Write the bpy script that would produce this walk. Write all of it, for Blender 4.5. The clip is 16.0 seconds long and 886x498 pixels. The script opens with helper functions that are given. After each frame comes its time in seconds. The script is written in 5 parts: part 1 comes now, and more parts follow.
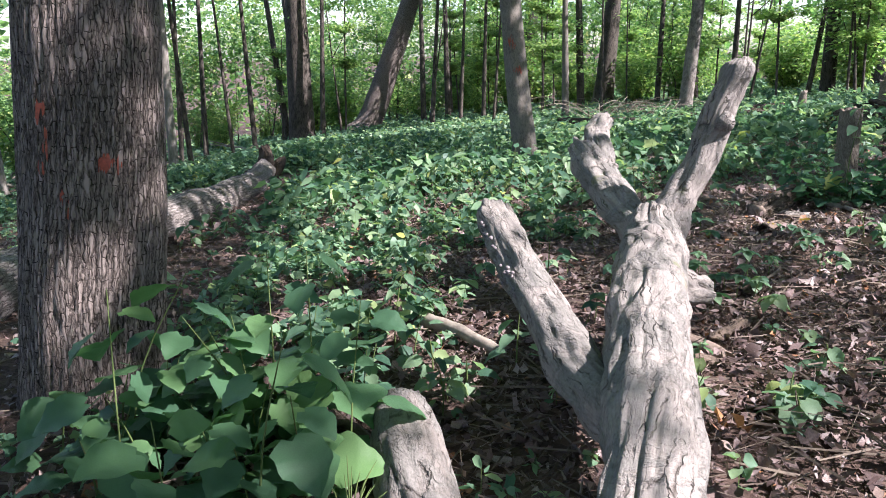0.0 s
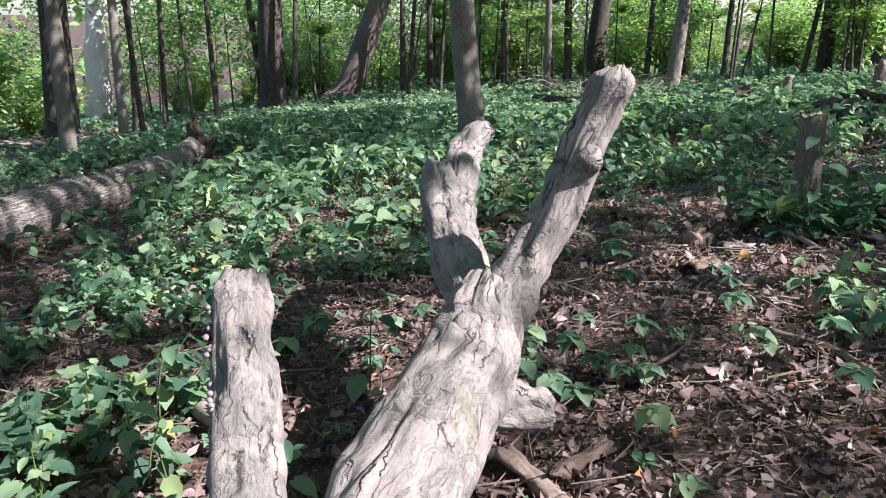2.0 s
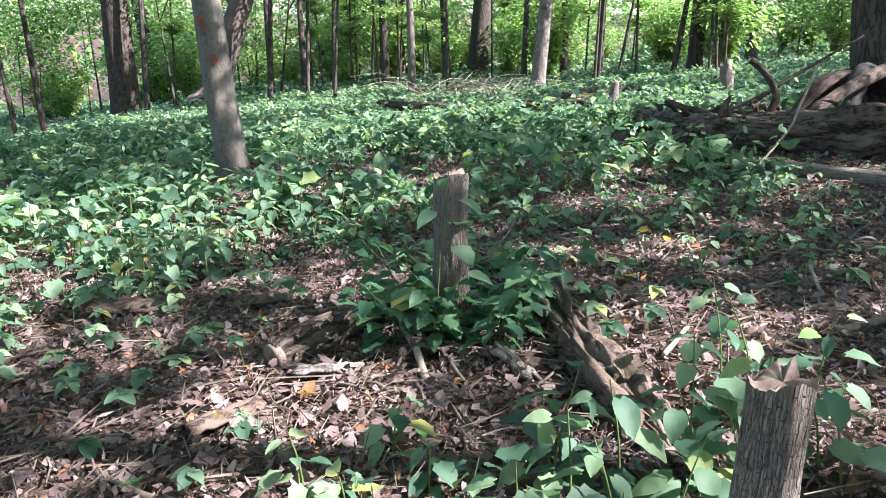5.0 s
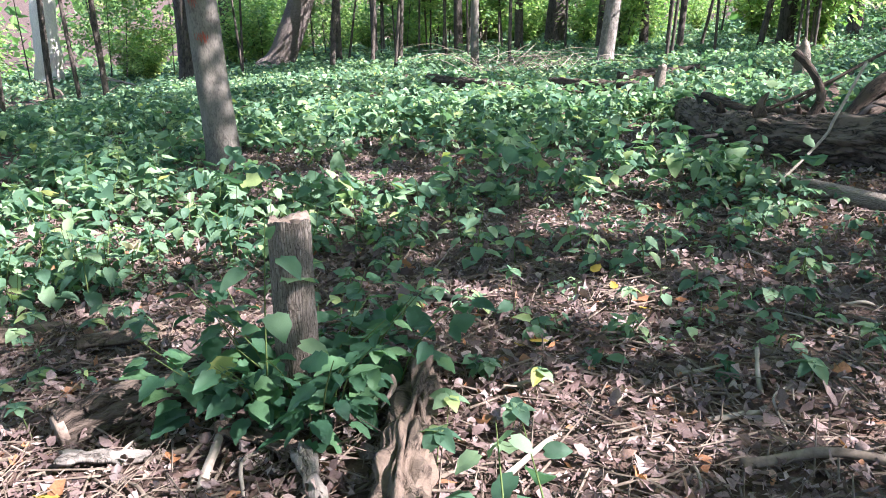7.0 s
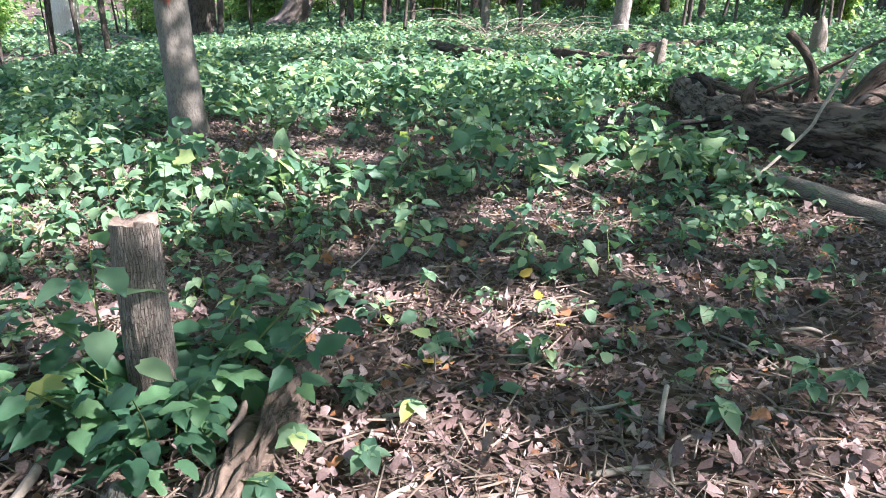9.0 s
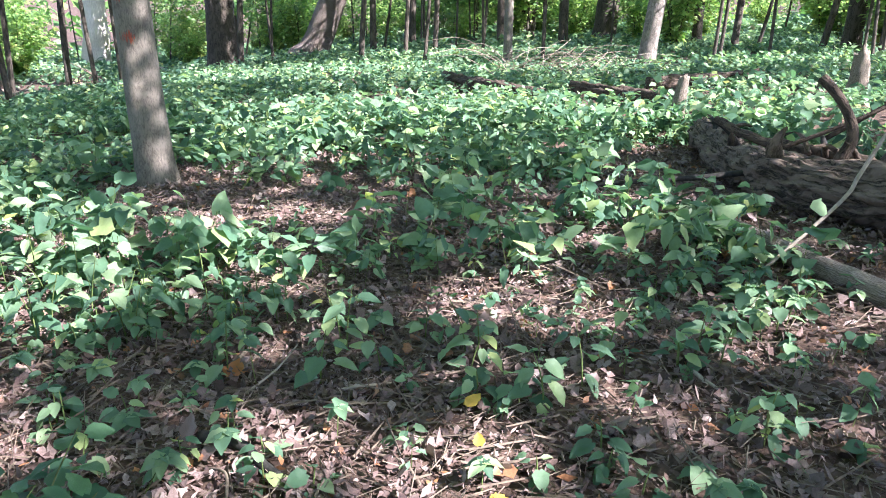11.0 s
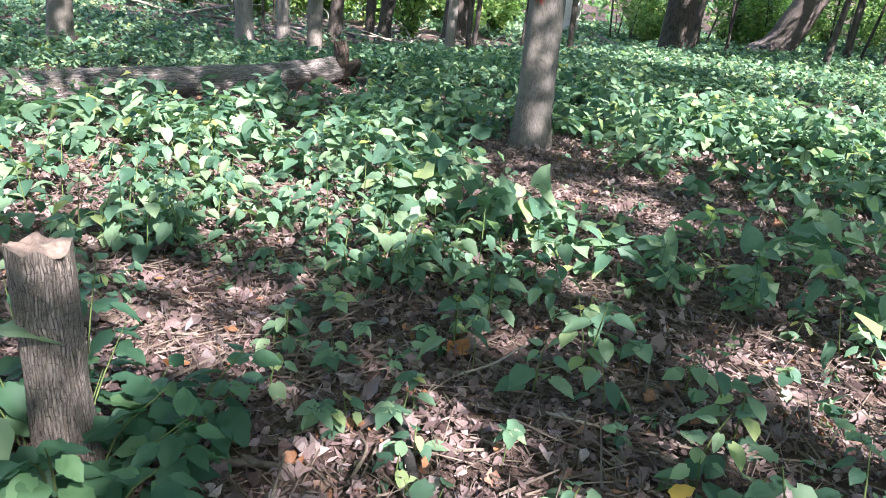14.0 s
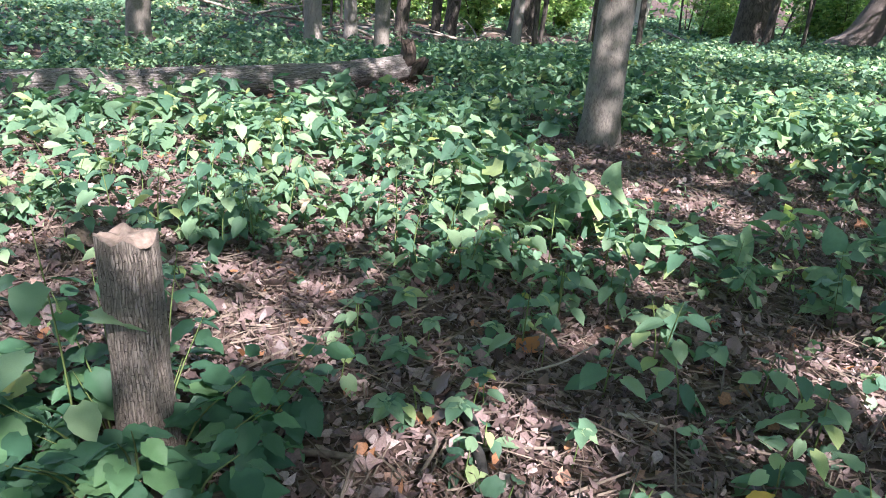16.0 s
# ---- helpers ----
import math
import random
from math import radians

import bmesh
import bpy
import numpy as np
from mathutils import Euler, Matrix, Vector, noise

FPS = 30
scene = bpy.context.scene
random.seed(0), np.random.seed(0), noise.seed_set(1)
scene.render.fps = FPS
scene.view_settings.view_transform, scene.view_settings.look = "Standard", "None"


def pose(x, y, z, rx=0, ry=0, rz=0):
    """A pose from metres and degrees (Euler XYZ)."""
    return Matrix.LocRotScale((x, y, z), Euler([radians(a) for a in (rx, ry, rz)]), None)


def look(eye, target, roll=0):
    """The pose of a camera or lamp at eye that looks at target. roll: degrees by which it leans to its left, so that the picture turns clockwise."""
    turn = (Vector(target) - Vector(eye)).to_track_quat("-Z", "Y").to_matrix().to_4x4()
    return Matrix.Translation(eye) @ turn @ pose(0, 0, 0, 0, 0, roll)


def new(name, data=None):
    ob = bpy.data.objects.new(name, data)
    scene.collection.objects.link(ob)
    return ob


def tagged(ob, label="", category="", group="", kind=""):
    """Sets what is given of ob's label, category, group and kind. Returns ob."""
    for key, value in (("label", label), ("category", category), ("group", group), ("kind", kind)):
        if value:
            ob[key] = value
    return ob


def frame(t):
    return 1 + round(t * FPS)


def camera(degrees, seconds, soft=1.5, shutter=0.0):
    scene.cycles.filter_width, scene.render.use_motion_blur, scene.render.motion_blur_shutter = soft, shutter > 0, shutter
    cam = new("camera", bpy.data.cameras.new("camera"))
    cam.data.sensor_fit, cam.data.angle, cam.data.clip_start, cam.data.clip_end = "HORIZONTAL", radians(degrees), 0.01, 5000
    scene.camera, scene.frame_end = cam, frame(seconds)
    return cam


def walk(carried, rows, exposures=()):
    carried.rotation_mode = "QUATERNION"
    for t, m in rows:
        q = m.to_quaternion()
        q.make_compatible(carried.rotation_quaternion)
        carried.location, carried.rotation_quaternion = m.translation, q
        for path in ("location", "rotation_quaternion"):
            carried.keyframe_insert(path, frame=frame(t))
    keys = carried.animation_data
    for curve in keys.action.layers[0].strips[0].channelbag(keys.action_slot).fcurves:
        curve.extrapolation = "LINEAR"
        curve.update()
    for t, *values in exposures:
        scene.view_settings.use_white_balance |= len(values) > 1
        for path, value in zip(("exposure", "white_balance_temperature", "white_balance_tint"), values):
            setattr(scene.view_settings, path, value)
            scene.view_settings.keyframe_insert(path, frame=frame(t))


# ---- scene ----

# ---- camera and walk ----
cam = camera(60.3, 16.0, soft=0.95)
# seconds, eye (x, y, z), yaw, pitch, roll in degrees
PATH = [
    (0, -0.087, 0.059, 1.015, -0.98, -14.48, -0.06),
    (0.5, 0.088, 0.314, 1.077, -0.67, -15.52, 0.58),
    (1, 0.323, 0.608, 1.064, 0.56, -16.39, 0.40),
    (1.5, 0.545, 0.859, 1.146, 0.74, -17.24, 0.55),
    (2, 0.791, 1.222, 1.127, -1.19, -16.92, 1.40),
    (2.5, 1.048, 1.526, 1.180, -3.59, -16.63, 1.67),
    (3, 1.378, 1.782, 1.216, -5.26, -16.44, 2.18),
    (3.5, 1.725, 2.058, 1.198, -6.38, -15.89, 2.76),
    (4, 2.064, 2.357, 1.253, -7.21, -15.50, 3.03),
    (4.5, 2.488, 2.510, 1.309, -7.08, -16.21, 2.28),
    (5, 2.896, 2.639, 1.332, -6.58, -17.39, 1.03),
    (5.2, 3.047, 2.612, 1.396, -6.27, -17.53, 1.57),
    (7.3, 4.083, 3.486, 1.526, 0.95, -20.91, 1.71),
    (7.5, 4.140, 3.510, 1.532, 1.10, -21.46, 2.04),
    (8, 4.324, 3.611, 1.540, 0.90, -22.76, 2.70),
    (10.3, 4.729, 4.406, 1.603, 3.29, -22.96, 3.15),
    (10.5, 4.785, 4.537, 1.603, 3.27, -22.43, 3.03),
    (11, 4.935, 4.818, 1.637, 4.89, -21.42, 2.44),
    (11.5, 5.143, 5.017, 1.644, 8.74, -20.92, 2.33),
    (12, 5.311, 5.164, 1.649, 13.46, -21.02, 3.00),
    (12.5, 5.357, 5.319, 1.597, 18.95, -22.04, 3.86),
    (13, 5.319, 5.472, 1.554, 25.02, -22.84, 5.12),
    (13.5, 5.313, 5.534, 1.538, 31.40, -23.73, 6.26),
    (14, 5.337, 5.496, 1.540, 37.16, -24.81, 6.66),
    (14.5, 5.327, 5.445, 1.528, 41.88, -25.42, 6.29),
    (15, 5.305, 5.451, 1.521, 43.98, -25.74, 5.93),
    (15.5, 5.294, 5.464, 1.522, 43.72, -25.75, 5.82),
    (16, 5.310, 5.472, 1.525, 42.21, -25.39, 5.31),
]


def eye_pose(x, y, z, yaw, pitch, roll):
    a, p = radians(yaw), radians(pitch)
    way = Vector((-math.sin(a) * math.cos(p), math.cos(a) * math.cos(p), math.sin(p)))
    return look((x, y, z), Vector((x, y, z)) + way, roll)


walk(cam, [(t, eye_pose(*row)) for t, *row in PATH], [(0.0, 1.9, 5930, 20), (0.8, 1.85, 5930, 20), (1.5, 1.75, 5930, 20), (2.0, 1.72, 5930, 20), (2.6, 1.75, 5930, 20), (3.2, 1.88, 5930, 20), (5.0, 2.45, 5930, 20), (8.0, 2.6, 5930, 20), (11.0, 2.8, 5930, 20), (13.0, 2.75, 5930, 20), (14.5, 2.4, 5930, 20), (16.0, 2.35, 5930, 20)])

# ---- world and sun ----
SUN_WAY = Vector((-0.74, 0.28, -0.80)).normalized()      # the way the sunlight travels
world = bpy.data.worlds.new("sky")
scene.world = world
world.use_nodes = True
sky = world.node_tree.nodes.new("ShaderNodeTexSky")
sky.sky_type, sky.sun_disc = "NISHITA", False
sky.sun_elevation = math.asin(-SUN_WAY.z)
sky.sun_rotation = math.atan2(-SUN_WAY.x, -SUN_WAY.y)
back = world.node_tree.nodes["Background"]
back.inputs["Strength"].default_value = 0.088
world.node_tree.links.new(sky.outputs[0], back.inputs[0])
sun = new("sun", bpy.data.lights.new("sun", "SUN"))
sun.data.energy, sun.data.angle, sun.data.color = 4.75, radians(0.53), (1.0, 0.95, 0.86)
sun.rotation_euler = SUN_WAY.to_track_quat("-Z", "Y").to_euler()
sun.location = (20, -8, 30)

# ---- materials ----


def material(name):
    m = bpy.data.materials.new(name)
    m.use_nodes = True
    nt = m.node_tree
    nt.nodes.clear()
    return m, nt


def node(nt, kind, **values):
    n = nt.nodes.new("ShaderNode" + kind)
    for k, v in values.items():
        n.inputs[k].default_value = v
    return n


def ramp(nt, fac, stops):
    n = nt.nodes.new("ShaderNodeValToRGB")
    el = n.color_ramp.elements
    while len(el) < len(stops):
        el.new(0.5)
    for e, (p, c) in zip(el, stops):
        e.position, e.color = p, (*c, 1)
    nt.links.new(fac, n.inputs[0])
    return n.outputs[0]


def mix(nt, fac, a, b, blend="MIX"):
    n = nt.nodes.new("ShaderNodeMix")
    n.data_type, n.blend_type = "RGBA", blend
    for sock, v in ((n.inputs[0], fac), (n.inputs[6], a), (n.inputs[7], b)):
        if hasattr(v, "links"):
            nt.links.new(v, sock)
        else:
            sock.default_value = v if isinstance(v, (int, float)) else (*v, 1)
    return n.outputs[2]


def scaled(nt, coords, sx, sy, sz):
    n = nt.nodes.new("ShaderNodeMapping")
    n.inputs["Scale"].default_value = (sx, sy, sz)
    nt.links.new(coords, n.inputs[0])
    return n.outputs[0]


def bark(name, dark, light, furrow=(26, 5), depth=0.02, moss=0.0, rough=0.9, crack=0.5, plates=False, bend=0.028, weather=0.0):
    """Bark with furrows along the stem; the mesh's UV runs in metres round and along it."""
    m, nt = material(name)
    L = nt.links.new
    uv = node(nt, "TexCoord").outputs["UV"]
    ob = node(nt, "TexCoord").outputs["Object"]
    warp = node(nt, "TexNoise", Scale=14.0, Detail=4.0)
    L(uv, warp.inputs["Vector"])
    bent = mix(nt, bend, uv, warp.outputs["Color"], "LINEAR_LIGHT")
    ridge = node(nt, "TexNoise", Scale=1.0, Detail=5.0, Roughness=0.62, Distortion=0.25)
    L(scaled(nt, bent, furrow[0], furrow[1], 1), ridge.inputs["Vector"])
    away = nt.nodes.new("ShaderNodeMath")
    away.operation = "SUBTRACT"
    away.inputs[1].default_value = 0.5
    L(ridge.outputs["Fac"], away.inputs[0])
    dist = nt.nodes.new("ShaderNodeMath")
    dist.operation = "ABSOLUTE"
    L(away.outputs[0], dist.inputs[0])
    lines = ramp(nt, dist.outputs[0], [(0.0, (0, 0, 0)), (0.022, (0.5, 0.5, 0.5)), (0.09, (1, 1, 1))])
    breaks = node(nt, "TexNoise", Scale=1.0, Detail=3.0)
    L(scaled(nt, uv, furrow[0] * 0.6, furrow[1] * 1.6, 1), breaks.inputs["Vector"])
    gap = ramp(nt, breaks.outputs["Fac"], [(0.46, (0, 0, 0)), (0.60, (1, 1, 1))])
    if plates:
        sway = node(nt, "TexNoise", Scale=1.0, Detail=3.0, Roughness=0.55)
        L(scaled(nt, uv, 30, 9, 1), sway.inputs["Vector"])
        swayed = mix(nt, 1.3 / furrow[0], bent, sway.outputs["Color"], "LINEAR_LIGHT")
        turn = nt.nodes.new("ShaderNodeMapping")
        turn.inputs["Rotation"].default_value = (0, 0, math.pi / 2)
        L(swayed, turn.inputs[0])
        strips = node(nt, "TexBrick", Scale=1.0)
        for key, v in (("Mortar Size", 0.17 / furrow[0]), ("Mortar Smooth", 0.9), ("Brick Width", 0.8 / furrow[1]), ("Row Height", 1.0 / furrow[0])):
            strips.inputs[key].default_value = v
        L(turn.outputs[0], strips.inputs["Vector"])
        plate = ramp(nt, strips.outputs["Fac"], [(0.0, (1, 1, 1)), (0.75, (0.35, 0.35, 0.35)), (1.0, (0, 0, 0))])
        shut = ramp(nt, breaks.outputs["Fac"], [(0.42, (0, 0, 0)), (0.62, (0.85, 0.85, 0.85))])
        lines = mix(nt, 0.7, mix(nt, 1.0, plate, shut, "LIGHTEN"), lines, "MULTIPLY")
    else:
        lines = mix(nt, 1.0, lines, gap, "LIGHTEN")
    fine = node(nt, "TexNoise", Scale=1.0, Detail=7.0, Roughness=0.72)
    L(scaled(nt, uv, 120, 34, 1), fine.inputs["Vector"])
    broad = node(nt, "TexNoise", Scale=3.2, Detail=5.0, Roughness=0.6)
    L(ob, broad.inputs["Vector"])
    pits = node(nt, "TexNoise", Scale=70.0, Detail=5.0, Roughness=0.7)
    L(ob, pits.inputs["Vector"])
    grain = mix(nt, 0.45, fine.outputs["Fac"], pits.outputs["Fac"])
    height = mix(nt, 1 - crack, lines, grain)
    tone = mix(nt, 0.6, height, broad.outputs["Fac"], "OVERLAY")
    col = ramp(nt, tone, [(0.12, [v * 0.3 for v in dark]), (0.38, dark), (0.85, light)])
    if weather:
        wn = node(nt, "TexNoise", Scale=5.5, Detail=7.0, Roughness=0.68, Distortion=0.6)
        L(ob, wn.inputs["Vector"])
        f = ramp(nt, wn.outputs["Fac"], [(0.49, (0, 0, 0)), (0.56, (weather, weather, weather))])
        col = mix(nt, f, col, mix(nt, pits.outputs["Fac"], (0.05, 0.045, 0.042), (0.135, 0.125, 0.118)))
        split = node(nt, "TexNoise", Scale=1.0, Detail=4.0, Roughness=0.6, Distortion=0.1)
        L(scaled(nt, bent, 13, 2.6, 1), split.inputs["Vector"])
        c = nt.nodes.new("ShaderNodeMath")
        c.operation = "SUBTRACT"
        c.inputs[1].default_value = 0.5
        L(split.outputs["Fac"], c.inputs[0])
        c2 = nt.nodes.new("ShaderNodeMath")
        c2.operation = "ABSOLUTE"
        L(c.outputs[0], c2.inputs[0])
        slit = ramp(nt, c2.outputs[0], [(0.0, (0.18, 0.15, 0.13)), (0.008, (0.55, 0.5, 0.46)), (0.02, (1, 1, 1))])
        slit = mix(nt, 1.0, slit, gap, "LIGHTEN")
        col = mix(nt, 0.62, col, slit, "MULTIPLY")
        height = mix(nt, 0.8, height, slit, "MULTIPLY")
    if moss:
        mn = node(nt, "TexNoise", Scale=2.6, Detail=6.0, Roughness=0.7)
        L(ob, mn.inputs["Vector"])
        f = ramp(nt, mn.outputs["Fac"], [(0.66 - moss * 0.1, (0, 0, 0)), (0.74, (0.8, 0.8, 0.8))])
        col = mix(nt, f, col, (0.085, 0.095, 0.03))
    b = nt.nodes.new("ShaderNodeBump")
    b.inputs["Strength"].default_value, b.inputs["Distance"].default_value = 1.0, depth
    L(height, b.inputs["Height"])
    p = node(nt, "BsdfPrincipled", Roughness=rough)
    p.inputs["Specular IOR Level"].default_value = 0.25
    L(col, p.inputs["Base Color"])
    L(b.outputs[0], p.inputs["Normal"])
    o = nt.nodes.new("ShaderNodeOutputMaterial")
    L(p.outputs[0], o.inputs[0])
    return m


def leafy(name, stops, through_light=0.42, gloss=0.26, island=True, mottle=0.28, spots=45.0):
    """A thin leaf: it reflects, shines a little and lets light through; its tint varies from leaf to leaf."""
    m, nt = material(name)
    L = nt.links.new
    if island:
        r = nt.nodes.new("ShaderNodeNewGeometry").outputs["Random Per Island"]
    else:
        r = nt.nodes.new("ShaderNodeObjectInfo").outputs["Random"]
    col = ramp(nt, r, stops)
    ob = node(nt, "TexCoord").outputs["Object"]
    n = node(nt, "TexNoise", Scale=spots, Detail=5.0, Roughness=0.65)
    L(ob, n.inputs["Vector"])
    broad = node(nt, "TexNoise", Scale=0.7, Detail=2.0)
    L(ob, broad.inputs["Vector"])
    col = mix(nt, mottle, col, n.outputs["Fac"], "OVERLAY")
    col = mix(nt, 0.25, col, broad.outputs["Fac"], "OVERLAY")
    p = node(nt, "BsdfPrincipled", Roughness=0.46)
    p.inputs["Specular IOR Level"].default_value = gloss
    L(col, p.inputs["Base Color"])
    b = nt.nodes.new("ShaderNodeBump")
    b.inputs["Strength"].default_value, b.inputs["Distance"].default_value = 0.3, 0.004
    L(n.outputs["Fac"], b.inputs["Height"])
    L(b.outputs[0], p.inputs["Normal"])
    t = nt.nodes.new("ShaderNodeBsdfTranslucent")
    warm = mix(nt, 1.0, col, (1.1, 1.3, 0.85), "MULTIPLY")
    L(warm, t.inputs[0])
    s = nt.nodes.new("ShaderNodeMixShader")
    s.inputs[0].default_value = through_light
    L(p.outputs[0], s.inputs[1])
    L(t.outputs[0], s.inputs[2])
    o = nt.nodes.new("ShaderNodeOutputMaterial")
    L(s.outputs[0], o.inputs[0])
    return m


def plain(name, a, b, scale=30.0, rough=0.85, bump=0.004, stretch=(1, 1, 1)):
    """A mottled dull surface between two colours."""
    m, nt = material(name)
    L = nt.links.new
    ob = node(nt, "TexCoord").outputs["Object"]
    n = node(nt, "TexNoise", Scale=scale, Detail=6.0, Roughness=0.65)
    L(scaled(nt, ob, *stretch), n.inputs["Vector"])
    col = ramp(nt, n.outputs["Fac"], [(0.3, a), (0.7, b)])
    p = node(nt, "BsdfPrincipled", Roughness=rough)
    p.inputs["Specular IOR Level"].default_value = 0.25
    L(col, p.inputs["Base Color"])
    bm = nt.nodes.new("ShaderNodeBump")
    bm.inputs["Strength"].default_value, bm.inputs["Distance"].default_value = 0.8, bump
    L(n.outputs["Fac"], bm.inputs["Height"])
    L(bm.outputs[0], p.inputs["Normal"])
    o = nt.nodes.new("ShaderNodeOutputMaterial")
    L(p.outputs[0], o.inputs[0])
    return m


def soil():
    m, nt = material("forest_soil")
    L = nt.links.new
    ob = node(nt, "TexCoord").outputs["Object"]
    big = node(nt, "TexNoise", Scale=0.8, Detail=4.0)
    L(ob, big.inputs["Vector"])
    fine = node(nt, "TexNoise", Scale=55.0, Detail=6.0, Roughness=0.7)
    L(ob, fine.inputs["Vector"])
    vor = node(nt, "TexVoronoi", Scale=22.0)
    L(ob, vor.inputs["Vector"])
    bits = ramp(nt, vor.outputs["Color"], [(0.2, (0.036, 0.022, 0.018)), (0.5, (0.09, 0.057, 0.046)), (0.8, (0.18, 0.118, 0.095))])
    dirt = ramp(nt, fine.outputs["Fac"], [(0.35, (0.025, 0.017, 0.014)), (0.65, (0.10, 0.068, 0.056))])
    col = mix(nt, big.outputs["Fac"], bits, dirt)
    b = nt.nodes.new("ShaderNodeBump")
    b.inputs["Strength"].default_value, b.inputs["Distance"].default_value = 1.0, 0.02
    L(mix(nt, 0.5, fine.outputs["Fac"], vor.outputs["Distance"]), b.inputs["Height"])
    p = node(nt, "BsdfPrincipled", Roughness=0.95)
    p.inputs["Specular IOR Level"].default_value = 0.15
    L(col, p.inputs["Base Color"])
    L(b.outputs[0], p.inputs["Normal"])
    o = nt.nodes.new("ShaderNodeOutputMaterial")
    L(p.outputs[0], o.inputs[0])
    return m


SOIL = soil()
BARK_OAK = bark("ridged_brown_bark", (0.085, 0.066, 0.058), (0.25, 0.202, 0.18), (52, 8.0), 0.022, crack=0.8, plates=True, bend=0.008)
BARK_DARK = bark("dark_bark", (0.036, 0.029, 0.025), (0.11, 0.09, 0.076), (16, 3), 0.03)
BARK_GREY = bark("smooth_grey_bark", (0.10, 0.085, 0.072), (0.215, 0.188, 0.162), (50, 9), 0.005, crack=0.35)
BARK_PALE = bark("pale_bark", (0.15, 0.13, 0.115), (0.29, 0.255, 0.225), (26, 4), 0.012, crack=0.3)
BARK_LOG = bark("weathered_log_bark", (0.15, 0.128, 0.114), (0.28, 0.243, 0.216), (14, 3.5), 0.018, moss=0.45, crack=0.4, weather=0.6)


def dead_bark(name, tone):
    """Bleached dead wood: long dark checks, flaking grey bark left in patches, a little moss."""
    m, nt = material(name)
    L = nt.links.new
    uv = node(nt, "TexCoord").outputs["UV"]
    ob = node(nt, "TexCoord").outputs["Object"]
    warp = node(nt, "TexNoise", Scale=9.0, Detail=5.0, Roughness=0.65)
    L(uv, warp.inputs["Vector"])
    bent = mix(nt, 0.045, uv, warp.outputs["Color"], "LINEAR_LIGHT")
    checks = []
    for fx_, fy_, lo, hi in ((20, 3.4, 0.0, 0.045), (64, 9, 0.0, 0.08)):
        cell = nt.nodes.new("ShaderNodeTexVoronoi")
        cell.feature = "DISTANCE_TO_EDGE"
        cell.inputs["Scale"].default_value = 1.0
        L(scaled(nt, bent, fx_, fy_, 1), cell.inputs["Vector"])
        checks.append(ramp(nt, cell.outputs["Distance"], [(lo, (0, 0, 0)), (hi, (1, 1, 1))]))
    gate = node(nt, "TexNoise", Scale=1.0, Detail=4.0, Roughness=0.6)
    L(scaled(nt, uv, 9, 5, 1), gate.inputs["Vector"])
    open_big = ramp(nt, gate.outputs["Fac"], [(0.41, (0, 0, 0)), (0.53, (1, 1, 1))])
    open_fine = ramp(nt, gate.outputs["Fac"], [(0.45, (1, 1, 1)), (0.60, (0.45, 0.45, 0.45))])
    big = mix(nt, 1.0, checks[0], open_big, "LIGHTEN")
    small = mix(nt, 1.0, checks[1], open_fine, "LIGHTEN")
    lines = mix(nt, 0.8, big, small, "MULTIPLY")
    grain = node(nt, "TexNoise", Scale=1.0, Detail=7.0, Roughness=0.7)
    L(scaled(nt, uv, 150, 22, 1), grain.inputs["Vector"])
    pits = node(nt, "TexNoise", Scale=60.0, Detail=6.0, Roughness=0.72)
    L(ob, pits.inputs["Vector"])
    fleck = mix(nt, 0.5, grain.outputs["Fac"], pits.outputs["Fac"])
    bare = ramp(nt, fleck, [(p_, [c_ * tone for c_ in k_]) for p_, k_ in ((0.3, (0.19, 0.155, 0.14)), (0.5, (0.31, 0.268, 0.243)), (0.72, (0.40, 0.355, 0.325)))])
    grey = ramp(nt, fleck, [(0.32, (0.075, 0.068, 0.062)), (0.5, (0.165, 0.15, 0.138)), (0.7, (0.25, 0.23, 0.21))])
    left = node(nt, "TexNoise", Scale=4.2, Detail=7.0, Roughness=0.66, Distortion=0.5)
    L(ob, left.inputs["Vector"])
    on = ramp(nt, left.outputs["Fac"], [(0.47, (0, 0, 0)), (0.53, (0.85, 0.85, 0.85))])
    col = mix(nt, on, bare, grey)
    col = mix(nt, ramp(nt, lines, [(0.0, (0.88, 0.88, 0.88)), (0.8, (0, 0, 0))]), col, (0.04, 0.031, 0.026))
    mn = node(nt, "TexNoise", Scale=2.6, Detail=6.0, Roughness=0.7)
    L(ob, mn.inputs["Vector"])
    col = mix(nt, ramp(nt, mn.outputs["Fac"], [(0.62, (0, 0, 0)), (0.70, (0.75, 0.75, 0.75))]), col, (0.11, 0.115, 0.04))
    height = mix(nt, 0.35, lines, fleck)
    height = mix(nt, 0.3, height, on)
    b = nt.nodes.new("ShaderNodeBump")
    b.inputs["Strength"].default_value, b.inputs["Distance"].default_value = 1.0, 0.02
    L(height, b.inputs["Height"])
    p = node(nt, "BsdfPrincipled", Roughness=0.9)
    p.inputs["Specular IOR Level"].default_value = 0.2
    L(col, p.inputs["Base Color"])
    L(b.outputs[0], p.inputs["Normal"])
    o = nt.nodes.new("ShaderNodeOutputMaterial")
    L(p.outputs[0], o.inputs[0])
    return m


